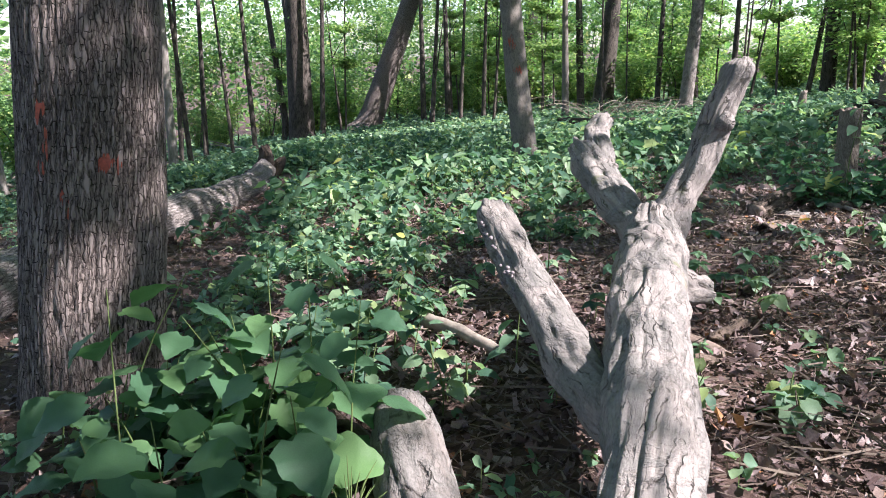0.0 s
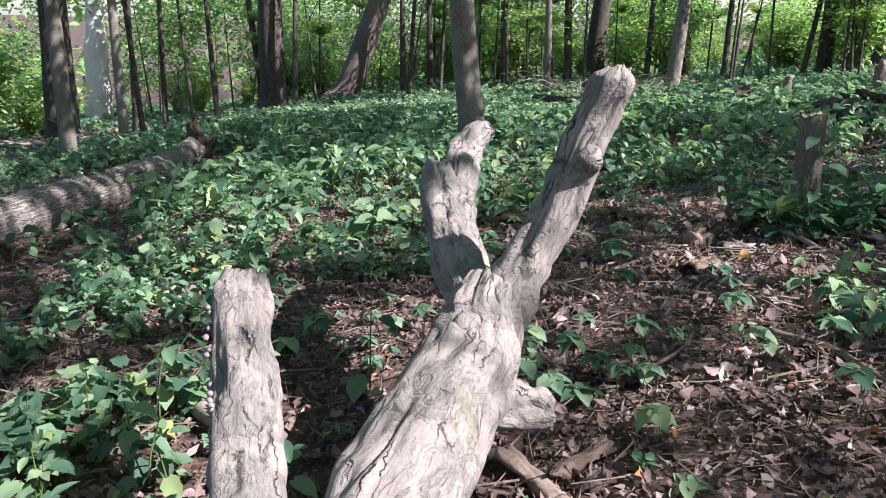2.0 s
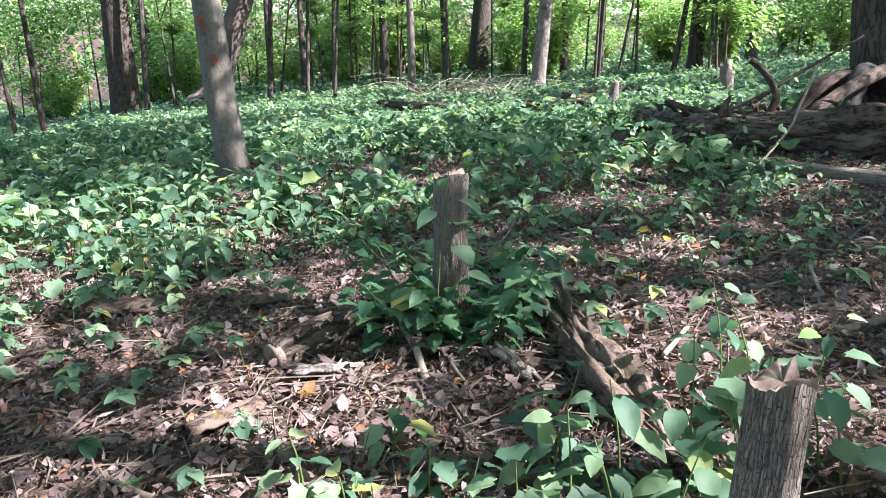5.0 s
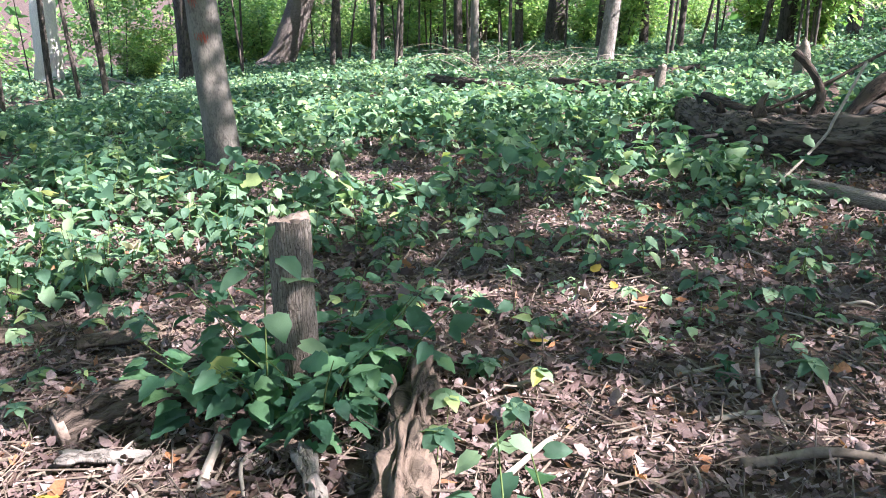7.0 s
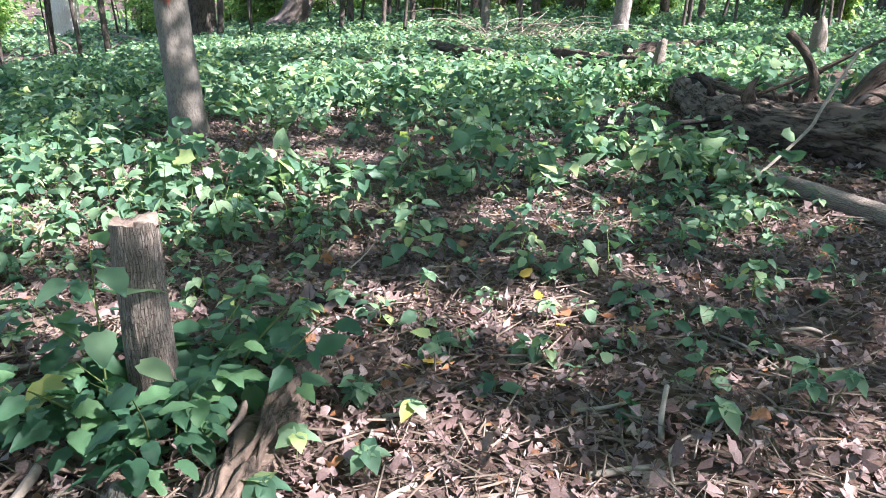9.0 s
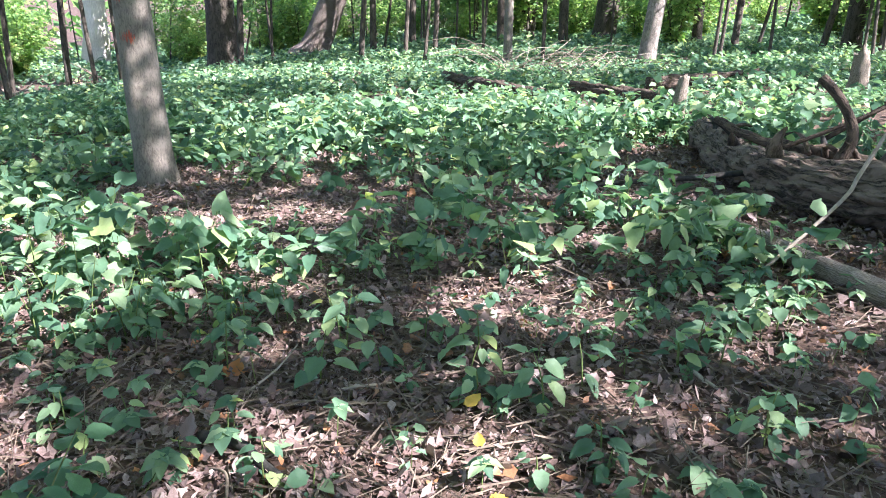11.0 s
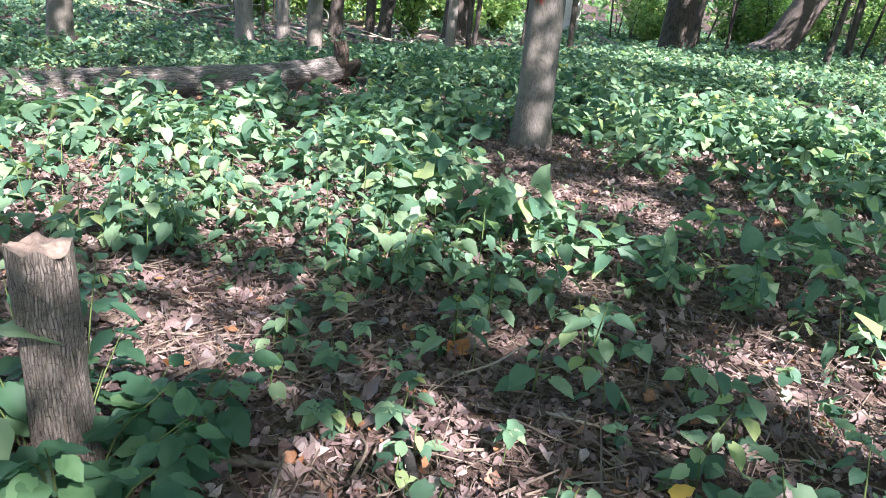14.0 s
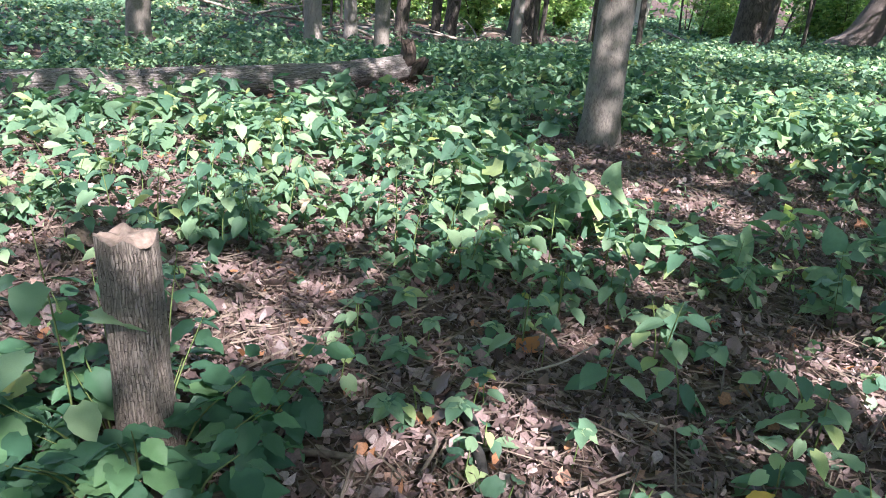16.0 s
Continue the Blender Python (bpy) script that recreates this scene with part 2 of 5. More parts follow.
BARK_DEAD = dead_bark("bleached_checked_wood", 0.80)
BARK_FLAKY = dead_bark("flaking_grey_log_bark", 0.62)
BARK_FALLEN = bark("furrowed_fallen_bark", (0.10, 0.084, 0.076), (0.27, 0.232, 0.212), (34, 5.0), 0.018, moss=0.3, crack=0.6, plates=True, bend=0.012)
BARK_ROT = bark("rotten_log_wood", (0.060, 0.042, 0.032), (0.20, 0.145, 0.112), (20, 4.5), 0.02, moss=0.3, crack=0.4)
BARK_ROT_MID = bark("brown_rotten_wood", (0.034, 0.025, 0.020), (0.15, 0.112, 0.09), (16, 3.0), 0.03, moss=0.2, crack=0.6)
# rotten wood darkened further; its tone also carries the shade on tangle and roots
BARK_ROT_DARK_SHADED = bark("dark_shaded_rotten_wood", (0.028, 0.020, 0.016), (0.105, 0.075, 0.058), (20, 4.5), 0.02, moss=0.2, crack=0.45)
BARK_STUMP = bark("stump_bark", (0.14, 0.112, 0.092), (0.29, 0.24, 0.20), (85, 14), 0.010, crack=0.6, plates=True, bend=0.006)
WOOD_CUT = plain("cut_wood", (0.12, 0.085, 0.07), (0.28, 0.21, 0.17), 40.0)
WOOD_SNAG = plain("bleached_wood", (0.42, 0.36, 0.32), (0.70, 0.63, 0.57), 6.0, stretch=(6, 6, 0.6), bump=0.02)
TWIG = plain("dead_twig", (0.06, 0.045, 0.036), (0.20, 0.155, 0.12), 18.0)
TWIG_PALE = plain("bleached_twig", (0.16, 0.13, 0.105), (0.34, 0.29, 0.24), 18.0)
CHARRED = plain("black_rotten_wood", (0.012, 0.011, 0.011), (0.05, 0.045, 0.042), 25.0)
PAINT = plain("orange_red_marking_paint", (0.17, 0.052, 0.038), (0.36, 0.092, 0.058), 60.0)
STEM = plain("green_stem", (0.07, 0.11, 0.03), (0.14, 0.17, 0.06), 20.0)
GREENS = [(0.0, (0.048, 0.105, 0.066)), (0.3, (0.092, 0.172, 0.106)), (0.62, (0.158, 0.25, 0.148)), (0.9, (0.25, 0.34, 0.19)), (0.985, (0.30, 0.37, 0.15)), (1.0, (0.33, 0.33, 0.10))]
LEAF = leafy("herb_leaf", GREENS)
LEAF_ONE = leafy("herb_leaf_single", GREENS, island=False)
# darker copy of LEAF_ONE: shade round the stump put into the leaf colour
LEAF_SHADED = leafy("shaded_green_leaf", [(0.0, (0.040, 0.10, 0.060)), (0.6, (0.072, 0.155, 0.085)), (1.0, (0.12, 0.22, 0.10))], island=False)
LEAF_VINE = leafy("vine_leaf", [(0.0, (0.058, 0.125, 0.070)), (0.6, (0.09, 0.18, 0.085)), (1.0, (0.13, 0.23, 0.085))], island=False)
LEAF_TREE = leafy("tree_leaf", [(0.0, (0.07, 0.15, 0.055)), (0.5, (0.145, 0.25, 0.085)), (0.85, (0.24, 0.34, 0.115)), (1.0, (0.36, 0.38, 0.13))], 0.5, 0.5)
LEAF_SHRUB = leafy("shrub_leaf", [(0.0, (0.10, 0.19, 0.06)), (0.45, (0.19, 0.31, 0.09)), (0.8, (0.31, 0.42, 0.13)), (1.0, (0.44, 0.46, 0.16))], 0.5, 0.5)
LITTER = leafy("leaf_litter", [(0.0, (0.066, 0.043, 0.040)), (0.4, (0.128, 0.085, 0.079)), (0.72, (0.19, 0.132, 0.123)), (0.90, (0.245, 0.18, 0.168)), (0.945, (0.33, 0.26, 0.24)), (0.97, (0.22, 0.105, 0.06)), (1.0, (0.31, 0.14, 0.065))], 0.12, 0.3, mottle=0.8, spots=130.0)
LEAF_ORANGE = leafy("fallen_leaf_orange", [(0.0, (0.32, 0.11, 0.04)), (1.0, (0.36, 0.15, 0.06))], 0.2, 0.3)
LEAF_YELLOW = leafy("fallen_leaf_yellow", [(0.0, (0.34, 0.22, 0.03)), (1.0, (0.42, 0.30, 0.07))], 0.25, 0.3)
LEAF_PALE = leafy("withered_leaf", [(0.0, (0.50, 0.40, 0.31)), (1.0, (0.62, 0.52, 0.42))], 0.25, 0.2)
FUNGUS = plain("pale_bracket_fungus", (0.13, 0.105, 0.11), (0.30, 0.26, 0.26), 60.0)

# ---- shapes ----
rng = np.random.default_rng(7)


def value_noise(x, y, z=0.0):
    """Smooth noise from -1 to 1 on arrays."""
    x, y, z = np.broadcast_arrays(np.asarray(x, float), np.asarray(y, float), np.asarray(z, float))
    i, j, k = np.floor(x), np.floor(y), np.floor(z)
    fx, fy, fz = x - i, y - j, z - k
    fx, fy, fz = (f * f * (3 - 2 * f) for f in (fx, fy, fz))

    def corner(a, b, c):
        h = np.sin((i + a) * 127.1 + (j + b) * 311.7 + (k + c) * 74.7) * 43758.5453
        return h - np.floor(h)

    out = 0
    for a in (0, 1):
        for b in (0, 1):
            for c in (0, 1):
                out = out + corner(a, b, c) * (fx if a else 1 - fx) * (fy if b else 1 - fy) * (fz if c else 1 - fz)
    return out * 2 - 1


def ground_z(x, y):
    """The height of the forest floor: a slope that rises to +x and falls away to +y, with hollows."""
    x, y = np.asarray(x, float), np.asarray(y, float)
    z = 0.0860 * x - 0.0584 * y - 0.12
    z = z - 0.26 * np.exp(-((x + 0.3) ** 2 + (y - 1.2) ** 2) / 2.6 ** 2)
    far = np.clip((y - 18) / 12, 0, 1)
    z = z + (1 - far) * (0.03 * np.clip(-8 - x, 0, 10) - 0.055 * np.clip(-3 - x, 0, 5)) - far * 0.09 * np.clip(-3 - x, 0, 8)
    z = z + 0.035 * value_noise(x * 0.7, y * 0.7) + 0.012 * value_noise(x * 2.7, y * 2.7)
    return z


def mesh_of(name, verts, faces, mat, smooth=True, uv=None):
    """A mesh from arrays: faces is one (n, 3 or 4) array."""
    verts, faces = np.asarray(verts, np.float32), np.asarray(faces, np.int32)
    me = bpy.data.meshes.new(name)
    k = faces.shape[1]
    me.vertices.add(len(verts))
    me.vertices.foreach_set("co", verts.ravel())
    me.loops.add(faces.size)
    me.loops.foreach_set("vertex_index", faces.ravel())
    me.polygons.add(len(faces))
    me.polygons.foreach_set("loop_start", np.arange(0, faces.size, k, dtype=np.int32))
    me.polygons.foreach_set("use_smooth", np.full(len(faces), smooth))
    if uv is not None:
        layer = me.uv_layers.new(name="metres")
        layer.data.foreach_set("uv", np.asarray(uv, np.float32)[faces.ravel()].ravel())
    me.update(calc_edges=True)
    me.validate()
    me.materials.append(mat)
    return me


def part(name, me, parent, label=""):
    ob = new(name, me)
    ob.parent = parent
    if label:
        ob["label"] = label
    return ob


def curve_points(points, n):
    """n points and radii on a smooth line through (x, y, z, radius) rows."""
    P = np.asarray(points, float)
    if len(P) == 2:
        s = np.linspace(0, 1, n)[:, None]
        return P[0] * (1 - s) + P[1] * s
    E = np.vstack([2 * P[0] - P[1], P, 2 * P[-1] - P[-2]])
    out = []
    for s in np.linspace(0, len(P) - 1 - 1e-6, n):
        i, f = int(s), s - int(s)
        a, b, c, d = E[i:i + 4]
        out.append(0.5 * (2 * b + (c - a) * f + (2 * a - 5 * b + 4 * c - d) * f ** 2 + (3 * b - a - 3 * c + d) * f ** 3))
    return np.array(out)


def sweep(points, sides=16, rings=24, lump=0.06, rough=0.0, seed=0.0, freq=3.0, close=True, ragged=0.0, ridges=None):
    """A round, uneven limb along (x, y, z, radius) rows: verts, quads and UVs in metres."""
    C = curve_points(points, rings)
    P, R = C[:, :3], np.maximum(C[:, 3], 0.001)
    T = np.gradient(P, axis=0)
    T /= np.linalg.norm(T, axis=1)[:, None]
    ref = np.array([0.0, 1, 0]) if abs(T[0][1]) < 0.9 else np.array([1.0, 0, 0])
    U = np.cross(np.broadcast_to(ref, T.shape), T)
    U /= np.linalg.norm(U, axis=1)[:, None]
    V = np.cross(T, U)
    ang = np.linspace(0, 2 * np.pi, sides + 1)
    along = np.r_[0, np.cumsum(np.linalg.norm(np.diff(P, axis=0), axis=1))]
    ca, sa = np.cos(ang), np.sin(ang)
    A, S = np.meshgrid(ang, along)
    f = freq
    r = R[:, None] * (1 + lump * value_noise(ca[None] * 1.3 + seed, sa[None] * 1.3 + 5, S * f) + 0.5 * lump * value_noise(ca[None] * 3 + seed, sa[None] * 3, S * f * 2.3))
    if rough:
        r = r + rough * (value_noise(ca[None] * R[:, None] * 30 + 9 + seed, sa[None] * R[:, None] * 30, S * 9) )
    if ridges:
        k, d, st = ridges
        w = value_noise(ca[None] * 2, sa[None] * 2, S * 1.6) * 0.6
        g = np.abs(value_noise(ca[None] * k + 3 + w, sa[None] * k + w, S * st + seed))
        r = r - d * np.clip(1 - g * 3.2, 0, 1)
    verts = P[:, None, :] + r[..., None] * (ca[None, :, None] * U[:, None, :] + sa[None, :, None] * V[:, None, :])
    if ragged:
        cut = ragged * value_noise(ca * 3 + seed, sa * 3, 1.7)
        verts[-1] += T[-1][None, :] * cut[:, None]
    n, m = rings, sides + 1
    verts = verts.reshape(-1, 3)
    idx = np.arange(n * m).reshape(n, m)
    q = np.stack([idx[:-1, :-1], idx[:-1, 1:], idx[1:, 1:], idx[1:, :-1]], -1).reshape(-1, 4)
    mean_r = float(R.mean())
    uv = np.stack([A * mean_r, S], -1).reshape(-1, 2)
    if close:
        for ring, flip in ((0, True), (n - 1, False)):
            c = len(verts)
            verts = np.vstack([verts, P[ring] + T[ring] * (-0.004 if flip else (0.01 - 0.35 * ragged))])
            uv = np.vstack([uv, uv[ring * m]])
            e = idx[ring]
            for a in range(0, sides, 2):
                b = [e[a], e[a + 1], e[min(a + 2, sides)], c]
                q = np.vstack([q, [b[::-1] if flip else b]])
    return verts, q, uv


def join(pieces):
    vs, fs, us, n = [], [], [], 0
    for v, f, u in pieces:
        vs.append(v), fs.append(np.asarray(f) + n), us.append(u)
        n += len(v)
    return np.vstack(vs), np.vstack(fs), np.vstack(us)


def limb(name, points, mat, parent=None, label="", **kw):
    v, f, u = sweep(points, **kw)
    me = mesh_of(name, v, f, mat, uv=u)
    if parent is None:
        return new(name, me)
    return part(name, me, parent, label)


def base_empty(name, x, y, z):
    e = new(name)
    e.location, e.empty_display_size = (x, y, z), 0.1
    return e


def local(points, x, y, z):
    return [(a - x, b - y, c - z, r) for a, b, c, r in points]


# leaf outlines: x across, y from stalk to tip, z the fold, for a leaf one long
LEAF_HEART = np.array([(0, 0, 0), (-.24, -.05, .05), (-.40, .16, .08), (-.36, .45, .06), (-.17, .78, -.01), (0, 1, -.12), (.17, .78, -.01), (.36, .45, .06), (.40, .16, .08), (.24, -.05, .05), (0, .25, -.01), (0, .62, -.03)])
HEART_FACES = np.array([(0, 10, 2, 1), (10, 11, 3, 2), (11, 5, 4, 3), (0, 9, 8, 10), (10, 8, 7, 11), (11, 7, 6, 5)])
LEAF_SLIM = np.array([(0, 0, 0), (-.20, .3, .05), (-.17, .65, .02), (0, 1, -.12), (.17, .65, .02), (.20, .3, .05), (0, .45, -.02)])
SLIM_FACES = np.array([(0, 6, 2, 1), (0, 5, 4, 6), (6, 4, 3, 2)])
LEAF_FAR = np.array([(0, 0, 0), (-.36, .4, .07), (0, 1, -.1), (.36, .4, .07)])
FAR_FACES = np.array([(0, 3, 2, 1)])
LEAF_DRY = np.array([(-.05, 0, 0), (-.33, .3, .12), (-.24, .7, .16), (0, 1, .05), (.22, .75, -.02), (.36, .35, .10), (.05, .45, 0)])
DRY_FACES = np.array([(0, 6, 2, 1), (0, 5, 4, 6), (6, 4, 3, 2)])


LEAF_SHRED = np.array([(-.05, 0, 0), (-.12, .45, .05), (0, 1, .0), (.10, .55, -.03)])
LEAF_LOBED = np.array([(0, 0, 0), (-.16, .2, .05), (-.40, .36, .14), (-.20, .48, .04), (-.30, .78, .12), (0, 1, .0), (.26, .74, .02), (.16, .5, .03), (.42, .40, .12), (.15, .18, .04), (0, .45, -.02)])
LOBED_FACES = np.array([(0, 10, 2, 1), (10, 5, 4, 3), (0, 9, 8, 10), (10, 7, 6, 5)])


def frames_of(yaw, tilt, roll):
    """Leaf axes: y leans out along yaw, raised by tilt; roll turns it about y."""
    cy, sy, ct, st, cr, sr = np.cos(yaw), np.sin(yaw), np.cos(tilt), np.sin(tilt), np.cos(roll), np.sin(roll)
    Y = np.stack([cy * ct, sy * ct, st], -1)
    X0 = np.stack([sy, -cy, 0 * cy], -1)
    Z0 = np.cross(X0, Y)
    X = X0 * cr[:, None] + Z0 * sr[:, None]
    Z = np.cross(X, Y)
    return np.stack([X, Y, Z], 1)


def leaves(shape, faces, P, yaw, tilt, roll, size, crumple=0.0):
    """Many leaves in one: verts and quads."""
    n, k = len(P), len(shape)
    M = frames_of(yaw, tilt, roll) * np.asarray(size)[:, None, None]
    S = np.broadcast_to(shape, (n, k, 3))
    if crumple:
        S = S + rng.normal(size=(n, k, 3)) * crumple * np.array([0.6, 0.6, 1.0])
    v = np.einsum("nkj,njc->nkc", S, M) + np.asarray(P)[:, None, :]
    f = faces[None] + (np.arange(n) * k)[:, None, None]
    return v.reshape(-1, 3), f.reshape(-1, faces.shape[1])

# ---- ground ----


def graded(lo, hi, a, b, fine):
    """Grid lines: fine from a to b, then ever wider out to lo and hi."""
    mid = np.arange(a, b, fine)
    out, step, x = [], fine, b
    while x < hi:
        out.append(x)
        step *= 1.13
        x += step
    out.append(hi)
    low, step, x = [], fine, a
    while x > lo:
        step *= 1.13
        x -= step
        low.append(max(x, lo))
    return np.r_[low[::-1], mid, out]


gx, gy = graded(-900, 900, -5, 10, 0.09), graded(-900, 1200, 0, 15, 0.09)
GX, GY = np.meshgrid(gx, gy)
GZ = ground_z(np.clip(GX, -60, 60), np.clip(GY, -60, 90))
GZ = GZ + 0.016 * value_noise(GX * 7, GY * 7) * (np.hypot(GX - 3, GY - 6) < 14)
ids = np.arange(GX.size).reshape(GX.shape)
quads = np.stack([ids[:-1, :-1], ids[:-1, 1:], ids[1:, 1:], ids[1:, :-1]], -1).reshape(-1, 4)
floor_mesh = mesh_of("ground", np.stack([GX, GY, GZ], -1).reshape(-1, 3), quads, SOIL)
tagged(new("ground", floor_mesh), "dark brown forest floor of soil and rotted leaves", "ground", kind="structure")


def gz(x, y):
    return float(ground_z(x, y))


# ---- trees ----


def crown_mesh(seed, clusters, each, spread, leaf, clump=0.55):
    r = np.random.default_rng(seed)
    d = r.normal(size=(clusters, 3))
    d /= np.linalg.norm(d, axis=1)[:, None]
    c = d * (r.random((clusters, 1)) ** 0.45) * np.array(spread)
    P = (c[:, None, :] + r.normal(size=(clusters, each, 3)) * np.array([1, 1, 0.5]) * clump).reshape(-1, 3)
    n = len(P)
    v, f = leaves(LEAF_FAR, FAR_FACES, P, r.random(n) * 6.283, r.normal(-0.2, 0.45, n), r.normal(0, 0.5, n), leaf * (0.6 + 0.8 * r.random(n)))
    return mesh_of("crown", v, f, LEAF_TREE, smooth=False)


CROWNS = [crown_mesh(s, 13, 105, (3.6, 3.6, 1.8), 0.34, 0.62) for s in (1, 2, 3)]
SMALL_CROWNS = [crown_mesh(s, 46, 34, (2.1, 2.1, 2.4), 0.19) for s in (11, 12, 13, 14)]
count = [0]


def tree(x, y, diam, lean=(0, 0), height=14.0, mat=BARK_DARK, label="", flare=1.35, crown=1.0, bend=(0, 0), sides=14, limbs=2, ridges=None, rings=26, shape=CROWNS, name="tree", foliage="green leafy crown"):
    """A standing tree: trunk, a few limbs and a crown of leaves high above."""
    count[0] += 1
    s = float(count[0])
    z, r = gz(x, y), diam / 2
    root = base_empty(name, x, y, z)
    h = height
    pts = [(-lean[0] * 0.4, -lean[1] * 0.4, -0.4, r * flare * 1.25), (0, 0, 0, r * flare), (lean[0] * 0.45, lean[1] * 0.45, 0.45, r * 1.06), (lean[0] * 1.6, lean[1] * 1.6, 1.6, r)]
    pts += [(lean[0] * h * t + bend[0] * t * t, lean[1] * h * t + bend[1] * t * t, h * t, r * (1 - 0.62 * t)) for t in (0.35, 0.65, 1.0)]
    limb("trunk", pts, mat, root, sides=sides, rings=rings, lump=0.05, seed=s, freq=0.9, ridges=ridges)
    top = np.array(pts[-1][:3])
    for k in range(limbs):
        a = s * 2.1 + k * 2.6
        st = np.array(pts[-2][:3]) * (0.9 + 0.08 * k)
        en = st + np.array([math.cos(a) * 2.2, math.sin(a) * 2.2, 2.2])
        limb("limb", [(*st, r * 0.4), (*((st + en) / 2 + np.array([0, 0, -0.2])), r * 0.28), (*en, r * 0.08)], mat, root, sides=6, rings=6)
    end = (x + top[0], y + top[1])
    shade = (end[0] + SUN_WAY.x / -SUN_WAY.z * top[2], end[1] + SUN_WAY.y / -SUN_WAY.z * top[2])
    # crowns left off where their shadow would spoil the placed sun and shade
    over = shape is CROWNS and (-20 < shade[0] < 14 and -12 < shade[1] < 24 or shade[1] >= 24 and count[0] % 3 > 0)
    if crown and not over:
        c = part("crown", shape[count[0] % len(shape)], root, foliage)
        c.location = top + np.array([0, 0, 0.3])
        c.rotation_euler = (0, 0, s * 1.7)
        c.scale = (crown, crown, crown)
    tagged(root, label or "slender dark-barked forest tree rising from the undergrowth", "tree", "forest trees")
    return root


# the great ridged tree beside the start of the walk
big = tree(-1.68, 3.42, 0.585, (0.092, 0.02), 15, BARK_OAK, "massive tree with deeply ridged brown bark and faded red paint marks", flare=1.13, sides=250, rings=320, ridges=(15.0, 0.011, 4.0), crown=1.15, bend=(-1.1, 0))
# far and middle trees
tree(-5.2, 30.9, 0.98, (0.0, -0.03), 17, BARK_DARK, "thick dark-barked tree among low green plants", crown=1.3)
tree(-2.9, 34.0, 1.05, (0.40, 0.04), 13, BARK_OAK, "leaning thick tree with flared base and sunlit bark", flare=1.6, bend=(-1.0, 0), crown=1.2)
thin = tree(1.42, 11.9, 0.345, (-0.12, 0.13), 14, BARK_GREY, "smooth grey tree with orange-red paint marks", flare=1.3, sides=40, rings=60, crown=1.0, bend=(0.9, -1.2))
tree(4.65, 26.9, 0.24, (-0.04, 0.0), 11, BARK_GREY, crown=0.8)
tree(8.15, 24.9, 0.42, (0.05, -0.01), 13, BARK_LOG, "pale sunlit tree trunk standing beyond a brush pile")
tree(-11.5, 27.0, 1.0, (0.02, 0.02), 16, BARK_DARK, "very thick dark tree far back in the woods", crown=1.2)
tree(-6.0, 15.6, 0.28, (0.0, 0.0), 13, BARK_GREY, "slim grey tree beside the uprooted log")
tree(-7.2, 21.3, 0.25, (0.0, 0.0), 12, BARK_PALE, "slim pale tree standing in low plants", crown=0.8)
tree(4.22, 37.2, 0.36, (-0.05, 0.0))
tree(5.19, 43.0, 0.84, (0.05, 0.0), 16)
tree(6.53, 33.8, 0.33, (-0.06, 0.0))
tree(8.32, 37.5, 0.89, (0.05, -0.01), 16, label="thick dark tree at the back of the clearing")
tree(9.12, 31.3, 0.22, (0.0, 0.0), 11, crown=0.7)
tree(10.9, 32.1, 0.31, (-0.06, 0.02))
tree(11.48, 29.6, 0.21, (-0.01, 0.0), 11, crown=0.7)
tree(14.0, 27.4, 0.48, (-0.02, 0.01))
tree(17.6, 30.5, 0.48, (-0.08, 0.04))
tree(13.1, 27.0, 0.17, (0.1, -0.01), 10, crown=0.6)
tree(-5.72, 24.9, 0.16, (-0.04, -0.01), 11, crown=0.7)
tree(-6.39, 24.7, 0.11, (-0.06, -0.02), 10, crown=0.6)
tree(-7.37, 25.0, 0.17, (0.02, 0.01), 11, crown=0.7)
tree(-10.5, 20.3, 0.36, (0.06, 0.04))
tree(-11.5, 22.7, 0.29, (0.02, 0.01))
tree(-12.6, 24.5, 0.44, (0.06, 0.06))
tree(-0.33, 33.0, 0.24, (-0.02, 0.0), 11, crown=0.7)
tree(0.77, 35.5, 0.26, (-0.03, 0.0), 12, crown=0.7)
tree(8.27, 39.5, 0.27, (0.15, 0.0), 12, BARK_PALE, crown=0.7)
tree(-9.8, 12.5, 0.45, (0.03, 0.06), 14, BARK_GREY, "bluish grey tree trunk in the shade")
tree(-9.5, 16.6, 0.40, (-0.01, -0.02), 14, BARK_PALE)
tree(-10.9, 18.9, 0.33, (-0.03, -0.03), 13, BARK_PALE)
tree(-6.9, 37.2, 0.32, (-0.1, -0.05))
tree(-6.8, 42.0, 0.65, (-0.1, -0.05), 15)
tree(9.35, 11.5, 0.72, (-0.10, 0.06), 16, BARK_DARK, "thick dark tree standing behind the fallen rotten log", flare=1.9, crown=1.2, sides=24)
tree(0.0, 29.1, 0.17, (0.05, 0.0), 10, crown=0.6)
tree(-4.25, 30.0, 0.20, (0.03, 0.01), 11, crown=0.7)
tree(1.15, 30.9, 0.14, (0.03, 0.0), 10, crown=0.5)
tree(2.1, 31.4, 0.17, (0.01, 0.0), 10, crown=0.5)
tree(-6.8, 21.6, 0.14, (-0.05, -0.02), 10, crown=0.5)
tree(-7.4, 22.6, 0.13, (0.03, 0.01), 10, crown=0.6)
